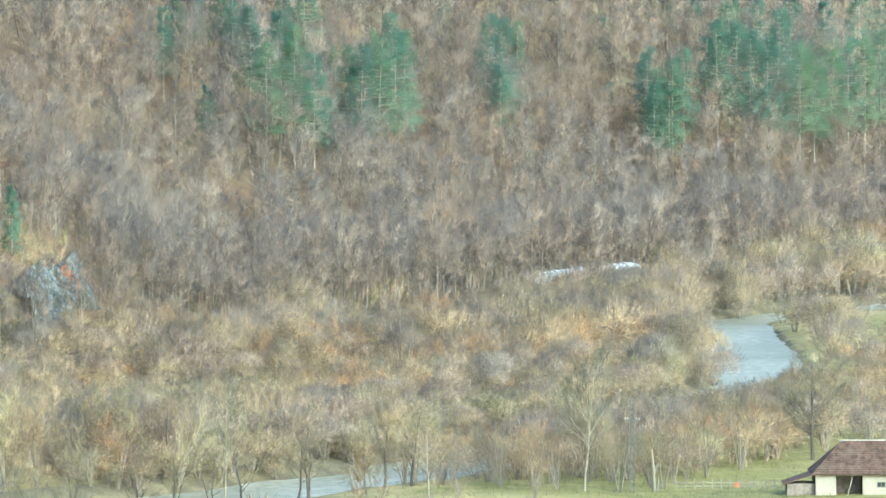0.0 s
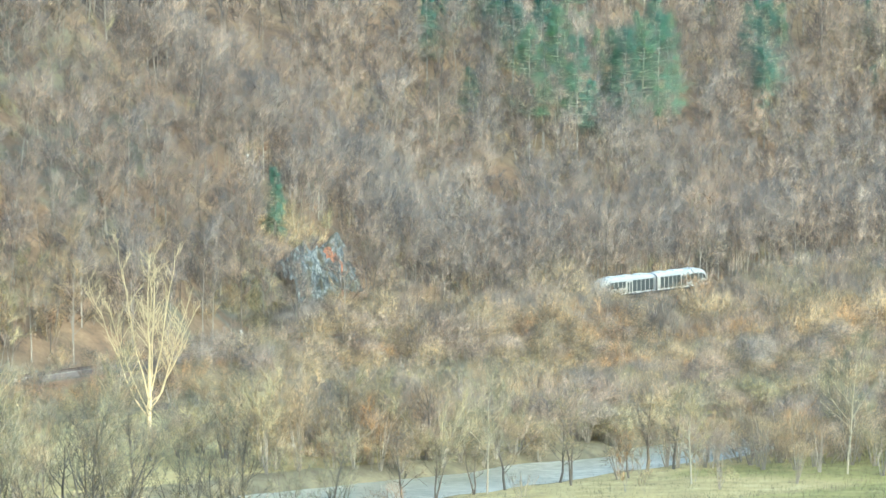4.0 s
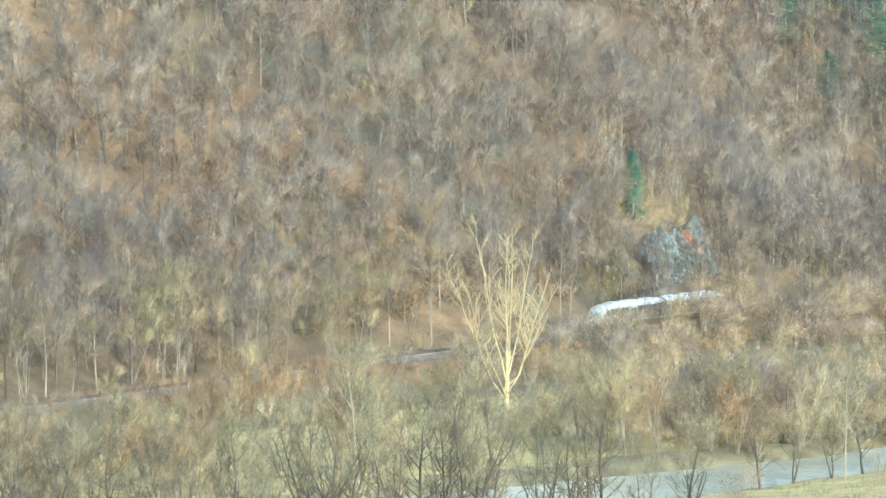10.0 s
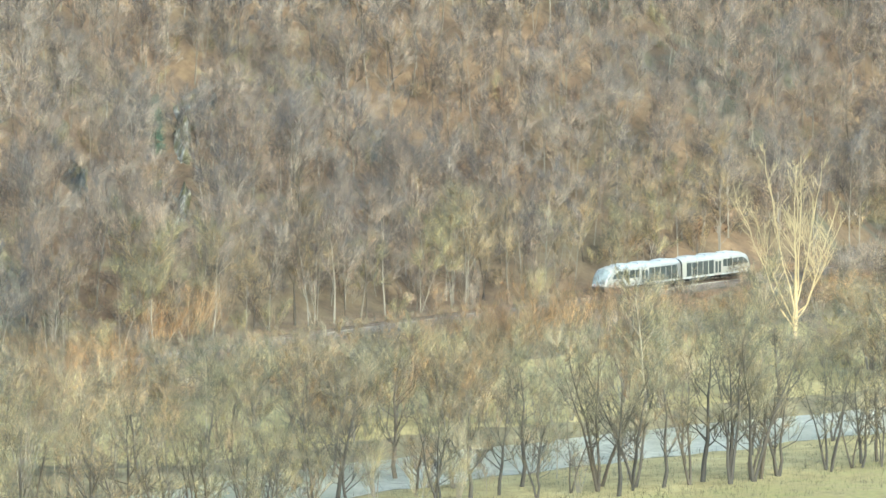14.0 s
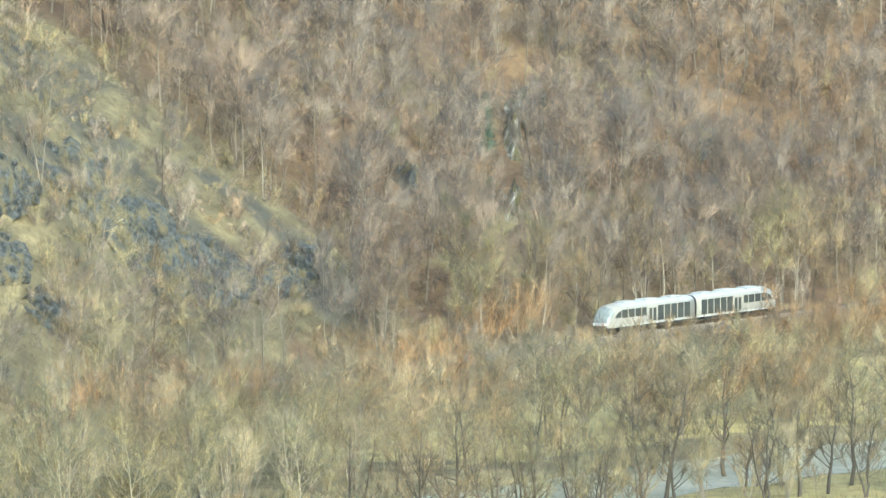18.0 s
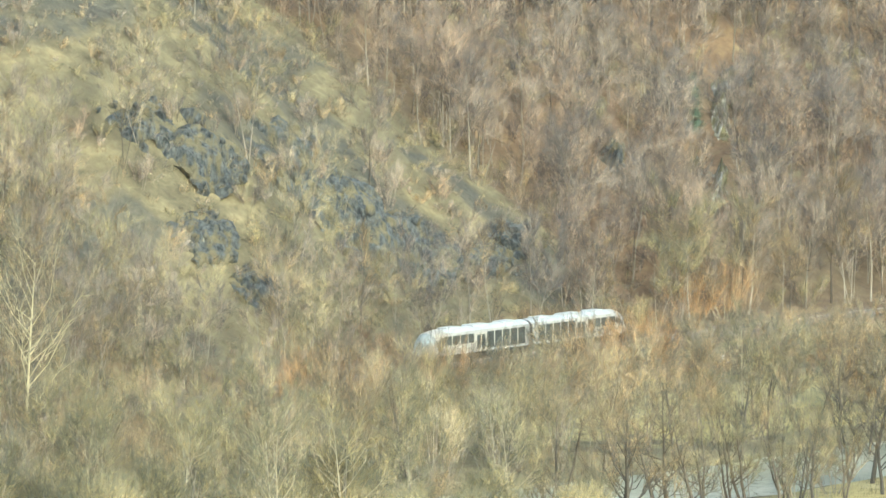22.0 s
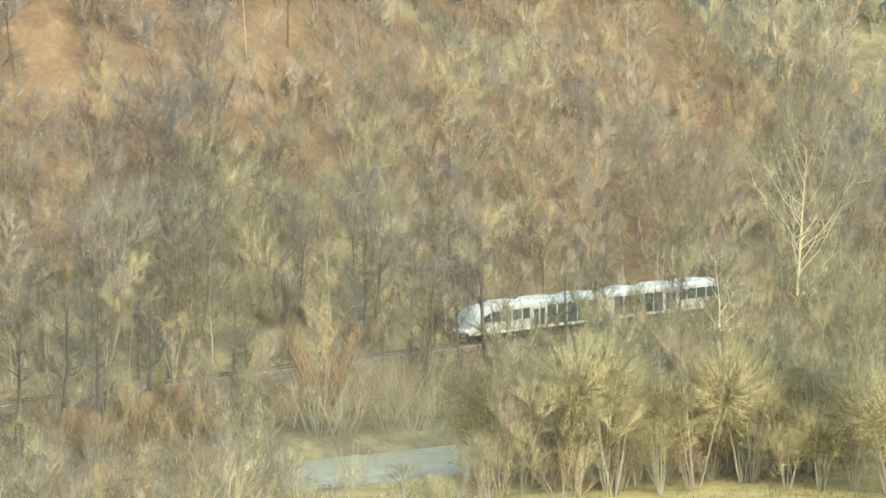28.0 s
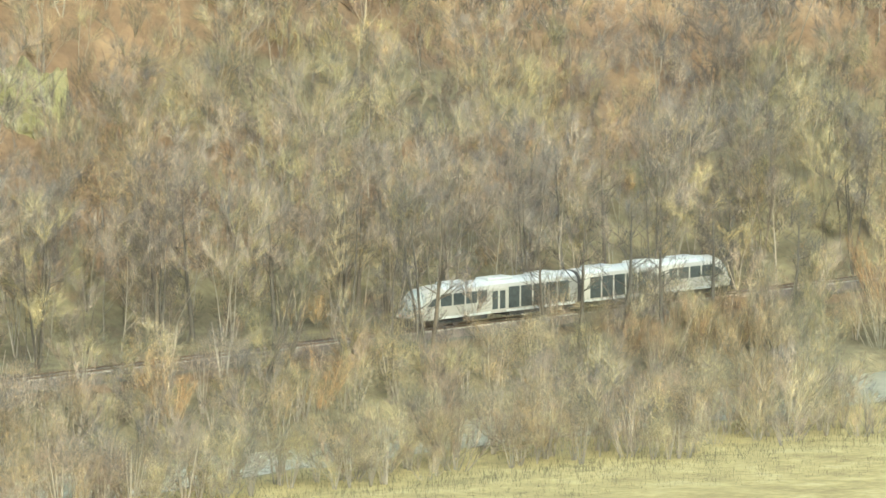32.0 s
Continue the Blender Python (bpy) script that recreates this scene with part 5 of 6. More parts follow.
def copy_thing_scaled(pattern, at):
    keep = pattern.matrix_basis.copy()
    pattern.matrix_basis = Matrix.Identity(4)
    ob = copy_thing(pattern, at)
    pattern.matrix_basis = keep
    return ob


USED = {}
PICK = random.Random(11)


def plant(patterns, height, rows, slim=(0.9, 1.15)):
    for s, m, h in rows:
        if abs(m) < 5.2:
            m = 5.6
        h = float(under_sight(s, m, h))
        place(PICK.choice(patterns), s, m, h / height, PICK.uniform(0, 6.28), USED, PICK.uniform(*slim))


PINE_LABEL = "tall dark green pine with a bare lower stem"
pines = [tree_thing("pine_tree", conifer(300 + i, 22, 3.6, 0.34, 17, 7, 14, (1.4, 0.28)), BARK_GREY, NEEDLES if i % 2 else NEEDLES_LIGHT, PINE_LABEL, "pine tree", "pines on the hillside") for i in range(4)]
plant(pines, 22, [(-4.5, -69.7, 13.6), (-31, -79.2, 17.9), (-25.5, -72.5, 22.8), (-22.8, -64.5, 29.3), (-14.6, -62.9, 25.3), (-24, -62.1, 27.6), (-23.8, -57.9, 25.4), (-32, -59.4, 15.5), (-56.2, -68.3, 25), (-57.4, -65.9, 27.2), (-81.4, -75.4, 27.8), (-86.4, -74.3, 30), (-94.3, -76.7, 27.5), (-96.8, -93.9, 14.1), (-29.8, -85.8, 13.4), (-35.2, -84, 17.9), (-11.3, -82.5, 20.9), (-19.2, -84.6, 17.7), (-158.7, -101.8, 13.4), (-130.7, -76.8, 24), (-119.5, -67.8, 27.3), (-163.7, -87.3, 19.6), (-115.6, -66.4, 20.1), (-172.3, -59.7, 23.3), (-175.4, -57.9, 23.3), (-189.7, -70.7, 17.3), (-184.5, -76.7, 9.8), (-185.8, -59.7, 26), (-95.9, -99.8, 24.8), (-97.3, -105.7, 22.5)])
plant(pines, 22, [(-112.7, -89.7, 20.2), (-104.1, -88.9, 17.7), (-180.8, -65.7, 24.7), (-178.1, -61.8, 23.4), (-175.7, -57.4, 27), (-200.7, -85.4, 11.2), (-186.6, -77.1, 9), (-203.4, -60.1, 30), (-206.7, -57.7, 30), (-208.2, -54.5, 30), (-211.4, -52.1, 30), (-204.3, -63.2, 23.8), (-232.3, -54.4, 30), (-237.2, -53.2, 30), (-257, -58.2, 30), (-265.8, -58.1, 30), (-269.1, -55.5, 30), (-285.1, -59.1, 30), (-266.5, -72, 30), (-252.6, -73.8, 24.6), (-229.9, -84.9, 16.6), (-239.8, -82.8, 16.7), (-298.8, -78.4, 25.4), (-322.1, -80.4, 25.8), (-329.7, -78.1, 25.9), (-236.1, -90.6, 16.7), (-170.8, -117.7, 11.7), (-173.1, -108.9, 9), (-233.6, -71.7, 29.5), (-245.4, -65.1, 28.4)])
spruces = [tree_thing("spruce_tree", conifer(320, 11, 2.1, 0.06, 20, 9, 14, (0.8, 0.3), -0.2), BARK_GREY, NEEDLES, "small dense blue-green spruce on the crag", "spruce tree")]
plant(spruces, 11, [(147.5, -24.4, 10.5), (305.5, -61.5, 8.5)])
thin_pines = [tree_thing("young_pine", conifer(330, 12, 1.7, 0.2, 13, 5, 8, (0.7, 0.14)), BARK_GREY, NEEDLES_LIGHT, "thin pale green young pine among bare trees", "pine tree")]
plant(thin_pines, 12, [(203.4, -26, 11), (207, -30, 9)])

rusty = [tree_thing("oak_tree", bare_tree(340 + i, 8, 2.4, 0.15, 1, 12, 4, 9, (0.7, 0.075), 0.12, 0.5), BARK_GREY, LEAF_RUST, "young oak holding on to its rust-brown dead leaves", "oak tree", "oaks with dead leaves") for i in range(2)]
plant(rusty, 8, [(150.5, -28, 8), (120, -42, 5), (152, -26, 5.5), (247, -14.8, 5), (238.5, -13.5, 4.5), (243, -41.7, 9), (199, -26, 8), (569, -32, 5), (505, -34.5, 8), (252, -15, 4), (230, -14, 5), (262, -46, 8), (228, -38, 7), (215, -33, 6), (610, -40, 6), (560, -45, 7)])

def vase_poplar(seed, height=25.0):
    """An old poplar that parts low down into long ascending stems, each with rising limbs and thin twigs."""
    w = Wood(seed)
    rng = w.rng
    at, ways = [], []
    w.limb([(0, 0, -0.4), (0.1, 0, 3), (0.1, 0.1, 8)], 0.34, 0.22, 7)
    stems = [(0.0, 0.03, 0.0, 1.0), (0.3, 0.2, 5.0, 0.97), (3.4, 0.2, 4.0, 1.0), (1.5, 0.3, 3.0, 0.95), (4.7, 0.28, 5.5, 0.98), (0.7, 0.46, 2.0, 0.74), (2.9, 0.42, 1.2, 0.86), (3.9, 0.5, 2.2, 0.7), (5.8, 0.5, 3.0, 0.66)]
    for turn, out, start, reach in stems:
        top = height * reach * rng.uniform(0.95, 1.02)
        pts = []
        for k in range(8):
            f = k / 7
            z = start + (top - start) * f
            r = out * (top - start) * (0.55 * f + 0.45 * f ** 0.6)
            pts.append((r * math.cos(turn) + rng.normal(0, 0.15), r * math.sin(turn) + rng.normal(0, 0.15), z))
        pts = np.array(pts)
        g = 0.105 * (0.6 + 0.4 * reach)
        w.limb(pts, g, 0.03, 5)
        for k in range(16):
            f = rng.uniform(0.25, 0.98)
            base = np.array([np.interp(f, np.linspace(0, 1, 8), pts[:, c]) for c in range(3)])
            a = rng.uniform(0, 6.283)
            way = unit(np.array([math.cos(a), math.sin(a), rng.uniform(1.0, 1.9)]))
            length = (1 - 0.65 * f) * rng.uniform(3.5, 6.5)
            mid, end = base + way * length * 0.5 + rng.normal(0, 0.15, 3), base + way * length + np.array([0, 0, 0.12 * length])
            r = 0.015 + 0.028 * (1 - f)
            w.limb([base, mid, end], r, 0.022, 4)
            for q in range(7):
                fq = rng.uniform(0.25, 1.0)
                b2 = base + (end - base) * fq
                w2 = unit(way + rng.normal(0, 0.5, 3) + np.array([0, 0, 0.3]))
                l2 = rng.uniform(0.8, 2.0) * (1.2 - 0.5 * fq)
                w.limb([b2, b2 + w2 * l2], 0.017, 0.008)
                at.append(b2 + w2 * l2 * 0.5), ways.append(w2)
    w.twigs(at, ways, 1.0, 0.02)
    return w.arrays()


poplar = tree_thing("poplar_tree", vase_poplar(361), BARK_PALE, TWIG_PALE, "tall pale-barked poplar with ascending bare limbs", "poplar tree")
place(poplar, 293.5, 32.5, 1.0, 0.15, USED, 1.05)
bright = [tree_thing("white_poplar", bare_tree(371 + i, 19, 5.0, 0.25, 1, 22, 6, 7, (1.3, 0.05), 0.2, 0.9, 0.03, 4, stout=0.42), BARK_PALE, TWIG_PALE, "pale cream-barked poplar beside the railway", "poplar tree") for i in range(1)]
plant(bright, 19, [(542.7, 9.6, 24), (-147, 9, 17)])
pale = [tree_thing("ash_tree", bare_tree(381 + i, 15, 4.4, 0.3, 1, 18, 6, 9, (1.1, 0.06), 0.17, 0.7, 0.04, 4), BARK_ASH, TWIG_OLIVE, "pale-stemmed ash with a fine olive crown on the meadow edge", "ash tree", "trees on the meadow edge") for i in range(2)]
plant(pale, 15, [(599.4, 78.6, 15.7), (611.8, 87.5, 14.5), (597.8, 84.7, 10.5), (617.3, 86.7, 7), (575.4, 78, 10), (611.7, 68.3, 12.2), (607.4, 74.4, 13.2), (600, 86.7, 14), (580.7, 80.9, 10.6), (588, 76, 12), (594, 72, 11), (568, 84, 11), (318.7, 141.6, 14.5), (336, 128, 11)])
willows = [tree_thing("willow_tree", round_bush(391 + i, 13, 5.6, 7, 2200, (1.3, 0.07)), BARK_GREY, TWIG_GOLD, "round willow with a dense golden-olive haze of twigs", "willow tree", "golden willows") for i in range(2)]
plant(willows, 13, [(634, 57, 15.5), (624, 64, 13), (626, 81.3, 12), (617, 67, 13), (598, 90, 10), (590, 93, 9), (582, 90, 10), (604, 84, 11), (574, 95, 8), (566, 92, 8)])
plant(willows, 13, [(636, 55.2, 15.6), (629.8, 63.3, 14.9), (635.2, 46.6, 12.7), (623.4, 71.8, 11.6), (621.6, 77.6, 13.2), (615.2, 79.7, 13.3), (613.8, 85.2, 10.6), (598.8, 85.3, 13.3), (623.5, 64.7, 13.1), (627.8, 55.8, 11.2), (633.5, 42.2, 11.3), (626.7, 70.6, 8.8), (621.7, 74.2, 8.9), (621.3, 81.5, 7.8), (616.6, 84.7, 6.9)])
alders = [tree_thing("alder_tree", bare_tree(401 + i, 14, 2.3, 0.4, 1, 18, 5, 6, (0.9, 0.026), 0.25, 0.35, 0.04, 4), BARK_DARK, TWIG_GREY, "slender dark-stemmed alder beside the railway", "alder tree", "alders along the railway") for i in range(4)]
plant(alders, 14, [(606.5, 6.0, 12), (609.4, 7.5, 11), (599.4, 6.2, 15), (598.9, 8, 16), (596, 7.2, 13), (593.5, 8.2, 14), (590.3, 9, 17), (575.8, 7, 13), (569.7, 6, 11), (550.7, -9, 13), (635.5, -16.7, 14), (636, -11.7, 14), (642.9, 6.5, 14), (636.2, 6.8, 13), (620, -9.2, 10), (672, 6, 15), (656.5, -12.6, 14), (656.7, -7.1, 13), (657.6, 6, 13), (654.3, 7, 15), (647.6, 6.4, 14)])
plant(alders, 14, [(669, -7.5, 12), (625, 6.5, 12), (617, -8, 13), (585, -10, 13), (665, -10, 15), (676, -9, 14), (683, -12, 15), (690, -9, 14), (700, -13, 15), (612, -12, 12), (560, 8, 12), (628, -14, 14), (649, -15, 14), (680, 9, 12)])
bank_trees = [tree_thing("riverbank_tree", bare_tree(421 + i, 12, 3.4, 0.22, 2 if i % 2 else 1, 9 if i % 2 else 15, 5, 9, (1.0, 0.032), 0.25, 0.75, 0.095, 4, stout=0.5), BARK_DARK, TWIG_OLIVE if i % 2 else TWIG_OCHRE, "crooked dark-stemmed alder on the river bank", "alder tree", "trees on the river bank") for i in range(5)]
plant(bank_trees, 12, [(474.5, 100.6, 15), (478, 104.7, 13.5), (472.8, 103.7, 12), (464.6, 106.2, 12.8), (455.3, 106.5, 14.5), (454.4, 108.3, 12.4), (453, 108.7, 11.2), (449.5, 108.9, 9.2), (439.5, 113, 8.8), (439, 113.9, 8.4), (438, 115.8, 8.6), (476.7, 98.5, 8), (483.8, 98.3, 9), (494.8, 81, 13.7), (460.6, 58, 12.7), (483.5, 84, 9.3), (485.6, 87.5, 10.3), (484.5, 91, 10.6), (481, 92.4, 11)])
plant(bank_trees, 12, [(551.8, 78.9, 13), (562.9, 93.6, 14), (541.6, 79.9, 9.6), (542.7, 85.9, 12.7), (550, 89, 11.3), (541.9, 89.1, 12.7), (546.5, 91, 11), (536, 88.6, 11.2), (535.5, 89.8, 12.3), (533.6, 93, 10.2), (528.3, 91.9, 9.7), (522.5, 89.8, 9.3), (512, 87.7, 8), (556.7, 75, 4.7), (550.7, 82.6, 10.5), (505, 88, 10), (497, 94, 11), (518, 84, 9)])
plant(bank_trees, 12, [(460.9, 105.8, 13.5), (461.4, 109.3, 15.6), (456.6, 109.6, 16.0), (449.9, 109.3, 12.5), (442.1, 111.2, 11.4), (434.9, 111.9, 10.3), (432.3, 112.6, 11.3), (435.2, 116, 11.5), (431.7, 118.4, 9.4), (424, 120.3, 10.7), (469.5, 98.3, 14.1), (469.6, 102.3, 13.4), (468.3, 104.9, 11.1), (462.2, 70, 13.9), (473.3, 82.9, 13.6), (471.7, 90.1, 13.0), (464.1, 62.7, 12.2), (467.3, 57.5, 11.0), (477.9, 55.4, 11.4), (486.8, 52.5, 10.7)])
forked = [tree_thing("forked_tree", bare_tree(441, 12.5, 3.0, 0.35, 2, 7, 4, 6, (1.0, 0.032), 0.26, 1.1, 0.07, 5), BARK_DARK, TWIG_OLIVE, "dark forked tree on the river bank", "tree")]
plant(forked, 12.5, [(528, 47, 13), (444.2, 112.7, 9.5), (691.5, 7, 10.5), (420, 119, 8), (673, 6.2, 14), (692.8, 6.5, 10)])
tall = [tree_thing("tall_alder", bare_tree(447 + i, 17, 4.2, 0.3, 3, 9, 5, 8, (1.2, 0.04), 0.2, 0.8, 0.05, 4, fan=0.13), BARK_DARK, TWIG_GREY, "tall dark many-stemmed alder at the foot of the slope", "alder tree", "tall alders at the foot of the slope") for i in range(2)]
plant(tall, 17, [(669, -7, 18), (655, -7.5, 18), (646, -7, 17), (662, -9, 15), (600, -8, 16), (588, -9, 17), (574, -8, 16), (612, -9, 16), (628, -8, 17), (690, -9, 17), (705, -8, 16)])
osiers = [tree_thing("osier_bush", shrub(451 + i, 8, 4.2, 24, 16, (1.2, 0.03), 0.5, 0.0032), BARK_ASH, TWIG_PALE, "coppiced osier with pale upright rods at the water", "willow bush", "osiers on the river bank") for i in range(2)]
plant(osiers, 8, [(620.8, 13.5, 9.5), (617.6, 14, 8), (613.4, 15.5, 9), (611, 16.5, 8.5), (609, 17.5, 6.5), (633.7, 12.5, 7.5), (630.5, 13, 6), (648, 11, 7), (660, 34, 5), (668, 33, 5.5), (676, 35, 5), (690, 33, 6), (700, 34, 5.5), (644, 37, 5)])
thorns = [tree_thing("thorn_bush", round_bush(491 + i, 9, 4.6, 9, 1500, (1.3, 0.06)), BARK_GREY, (TWIG_BROWN, TWIG_OCHRE)[i], "rounded leafless bush at the water's edge with a dense " + ("brown", "tan")[i] + " crown", "bush", "rounded bushes at the water") for i in range(2)]
plant(thorns, 9, [(-38, 22, 9), (-44, 17, 10), (-33, 14, 8), (-20, 12, 8), (20, 62, 9), (32, 70, 9.5), (10, 60, 8), (48, 78, 7), (0, 52, 6), (70, 56, 8), (84, 64, 9), (98, 70, 9), (110, 78, 8), (60, 48, 8), (45, 40, 8), (120, 84, 7), (135, 112, 6), (160, 116, 6), (190, 122, 7), (215, 126, 6)], (1.0, 1.3))
fruit = [tree_thing("fruit_tree", bare_tree(461, 11, 4.2, 0.28, 1, 30, 8, 10, (0.9, 0.04), 0.25, 0.35, 0.05, 5), BARK_DARK, TWIG_OLIVE, "old dark spreading fruit tree behind the farmhouse", "fruit tree")]
plant(fruit, 11, [(264.5, 152.6, 12.5), (250, 168, 8)])

bushes = [tree_thing("hazel_bush", round_bush(471 + i, 10, 4.6, 9, 1700, (1.2, 0.055)), BARK_GREY, (TWIG_BROWN, TWIG_OCHRE, TWIG_GREY)[i], "big rounded leafless hazel bush with a dense " + ("brown", "tan", "grey")[i] + " crown", "bush", "rounded bushes below the railway") for i in range(3)]
PICK2 = random.Random(5)
plant(bushes, 10, [(66 + 4.1 * i, 7.5 + PICK2.uniform(0, 5), PICK2.uniform(9, 10.2)) for i in range(24)])
plant(bushes, 10, [(60 + 7.3 * i, 16 + PICK2.uniform(0, 30), PICK2.uniform(8, 11)) for i in range(14)])
plant(bushes[::2], 10, [(120 + 9 * i, 62 + PICK2.uniform(0, 22), PICK2.uniform(5, 8)) for i in range(20)], (1.1, 1.4))
plant(bushes, 10, [(128 + 6.5 * i, -8.5 - PICK2.uniform(0, 2), PICK2.uniform(5, 7.5)) for i in range(8)], (1.0, 1.3))

orange = [tree_thing("orange_osier", shrub(481 + i, 8, 4.4, 20, 34, (1.3, 0.06), 0.5, 0.004), BARK_ASH, TWIG_ORANGE, "orange-tan leafless osier bush beside the railway", "willow bush", "orange osiers along the railway") for i in range(2)]
plant(orange, 8, [(419, 7, 8.2), (424, 8.5, 8.6), (430, 6.5, 7.6), (436, 9, 8), (377, -9.5, 8), (383, -10, 7.5), (371, -10.5, 7), (490, 7.5, 9), (496, 8, 8.6), (484, 9, 8), (461, 8, 7.5), (468, 7, 8.2), (612.5, 7, 8), (610, 9, 7), (633, 9, 6.5), (640, 8, 6), (651, 9, 5.5), (350, 9, 7), (342, 10, 7.5), (335, 12, 8), (240, 10, 7), (316, 12, 8), (540, 10, 9), (528, 9, 9), (578, 9, 7.5), (690, 10, 5.5), (706, 9, 5.5)])

plant(orange, 8, [(366 + 5.5 * i, 6.5 + PICK2.uniform(0, 7), PICK2.uniform(4.2, 5.2)) for i in range(15)] + [(450 + 6 * i, 6.5 + PICK2.uniform(0, 9), PICK2.uniform(5.2, 6.4)) for i in range(14)])
plant(orange, 8, [(300 + 6 * i, 12 + PICK2.uniform(0, 5), PICK2.uniform(6, 8)) for i in range(8)] + [(395 + 4.2 * i, 40 + PICK2.uniform(0, 14), PICK2.uniform(7, 10)) for i in range(12)])

RNG = np.random.default_rng(77)
extra = []
for _ in range(60):
    a = RNG.uniform(300, 640)
    side = RNG.uniform() < 0.5
    b = np.interp(a, RIVER_S, RIVER_FAR) - RNG.uniform(3, 14) if side else np.interp(a, RIVER_S, RIVER_NEAR) + RNG.uniform(2.5, 12)
    if b > 8:
        extra.append((float(a), float(b), float(RNG.uniform(7, 12))))
plant(bank_trees + pale, 13, extra)


# ---- farm, pole and small things ----
def facing(s, m, turn=0.0):
    """A pose on the ground whose -Y looks at the camera."""
    x, y = plan(s, m)
    return pose(float(x), float(y), float(terrain(s, m)), 0, 0, math.degrees(math.atan2(-float(x), float(y))) + turn)


def prism(bm, corners, y0, y1):
    """Extrudes a polygon in x and z from y0 to y1."""
    a = [bm.verts.new((x, y0, z)) for x, z in corners]
    b = [bm.verts.new((x, y1, z)) for x, z in corners]
    bm.faces.new(a), bm.faces.new(b)
    n = len(a)
    for i in range(n):
        bm.faces.new((a[i], a[(i + 1) % n], b[(i + 1) % n], b[i]))
    bmesh.ops.recalc_face_normals(bm, faces=bm.faces)
    return bm


def build_house():
    house = tagged(new("farmhouse"), "low white plastered farmhouse with a brown tiled roof", "house")
    long_, deep, eave, ridge_z = 13.0, 7.0, 3.3, 7.0
    wall = bmesh.new()
    for x0, x1, z0, z1 in ((0, 2.5, -0.4, eave), (5.7, 7.4, -0.4, eave), (2.5, 5.7, 2.95, eave), (7.4, 8.5, -0.4, 1.55), (7.4, 8.5, 2.25, eave), (8.5, long_, -0.4, eave)):
        block(wall, x0, x1, 0, 0.4, z0, z1)
    block(wall, 0, long_, deep - 0.4, deep, -0.4, eave)
    block(wall, 0, 0.4, 0.4, deep - 0.4, -0.4, eave)
    block(wall, long_ - 0.4, long_, 0.4, deep - 0.4, -0.4, eave)
    part("wall", wall, PLASTER, house)
    # hipped roof with overhanging eaves, in four tiled slopes
    o = 0.5
    corners = [(-o, -o), (long_ + o, -o), (long_ + o, deep + o), (-o, deep + o)]
    tops = [(3.4, deep / 2), (long_ - 1.2, deep / 2)]
    roof = bmesh.new()
    low = [roof.verts.new((x, y, eave - 0.1)) for x, y in corners]
    high = [roof.verts.new((x, y, ridge_z)) for x, y in tops]
    base = [roof.verts.new((x, y, eave - 0.22)) for x, y in corners]
    roof.faces.new((low[0], low[1], high[1], high[0]))
    roof.faces.new((low[1], low[2], high[1]))
    roof.faces.new((low[2], low[3], high[0], high[1]))
    roof.faces.new((low[3], low[0], high[0]))
    roof.faces.new(base)
    for i in range(4):
        roof.faces.new((low[i], low[(i + 1) % 4], base[(i + 1) % 4], base[i]))
    bmesh.ops.recalc_face_normals(roof, faces=roof.faces)
    roof_ob = part("roof", roof, TILE, house, "weathered red-brown tiled hip roof")
    # courses of tiles on the slope that faces the valley
    slope = (ridge_z - eave + 0.1) / (deep / 2 + o)
    for k in range(15):
        f = (k + 0.5) / 15
        yy = -o + f * (deep / 2 + o)
        x0 = -o + f * (3.4 + o)
        x1 = long_ + o - f * (1.2 + o)
        bm = bmesh.new()
        block(bm, x0, x1, -0.16, 0.16, 0.0, 0.045)
        bm.transform(Matrix.Translation((0, yy, eave - 0.1 + (yy + o) * slope + 0.004)) @ Matrix.Rotation(math.atan(slope) - 0.08, 4, "X"))
        part("tile_course", bm, TILE, roof_ob)
    bm = bmesh.new()
    for k in range(16):
        x = 3.4 + k * (long_ - 4.6) / 15
        block(bm, x - 0.26, x + 0.26, deep / 2 - 0.14, deep / 2 + 0.14, ridge_z - 0.04, ridge_z + 0.1, 0.03)
    part("ridge_tiles", bm, CONCRETE, roof_ob, "pale mortared ridge tiles")
    # dark barn opening with a leaning plank, an added back wall inside, and a small window
    part("barn_back_wall", block(bmesh.new(), 2.5, 5.7, 3.2, 3.26, -0.2, 2.95), PLANK, house, "grey weathered plank wall set back in the barn opening")
    bm = block(bmesh.new(), -0.08, 0.08, -0.04, 0.04, 0, 3.0)
    bm.transform(Matrix.Translation((3.7, -0.25, -0.1)) @ Matrix.Rotation(radians(14), 4, "Y"))
    part("plank", bm, PLANK, house)
    window = part("window", block(bmesh.new(), 7.44, 8.46, 0.16, 0.2, 1.58, 2.22), GLASS, house)
    bm = bmesh.new()
    for x0, x1, z0, z1 in ((7.4, 7.5, 1.55, 2.25), (8.4, 8.5, 1.55, 2.25), (7.5, 8.4, 1.55, 1.63), (7.5, 8.4, 2.17, 2.25), (7.92, 7.98, 1.63, 2.17)):
        block(bm, x0, x1, 0.1, 0.16, z0, z1)
    part("window_frame", bm, PLANK, window)
    # lean-to with a reddish roof
    part("lean_to_wall", block(bmesh.new(), -3.4, -0.05, 0.6, 4.6, -0.4, 2.0), PLANK, house)
    bm = prism(bmesh.new(), [(-3.9, 1.85), (-0.1, 3.15), (-0.1, 3.3), (-3.9, 2.0)], 0.2, 5.0)
    part("lean_to_roof", bm, TILE, house, "reddish lean-to roof")
    return house


house = build_house()
house.matrix_basis = facing(314.5, 170.5, 4) @ Matrix.Translation((-0.5, 0, -0.6))


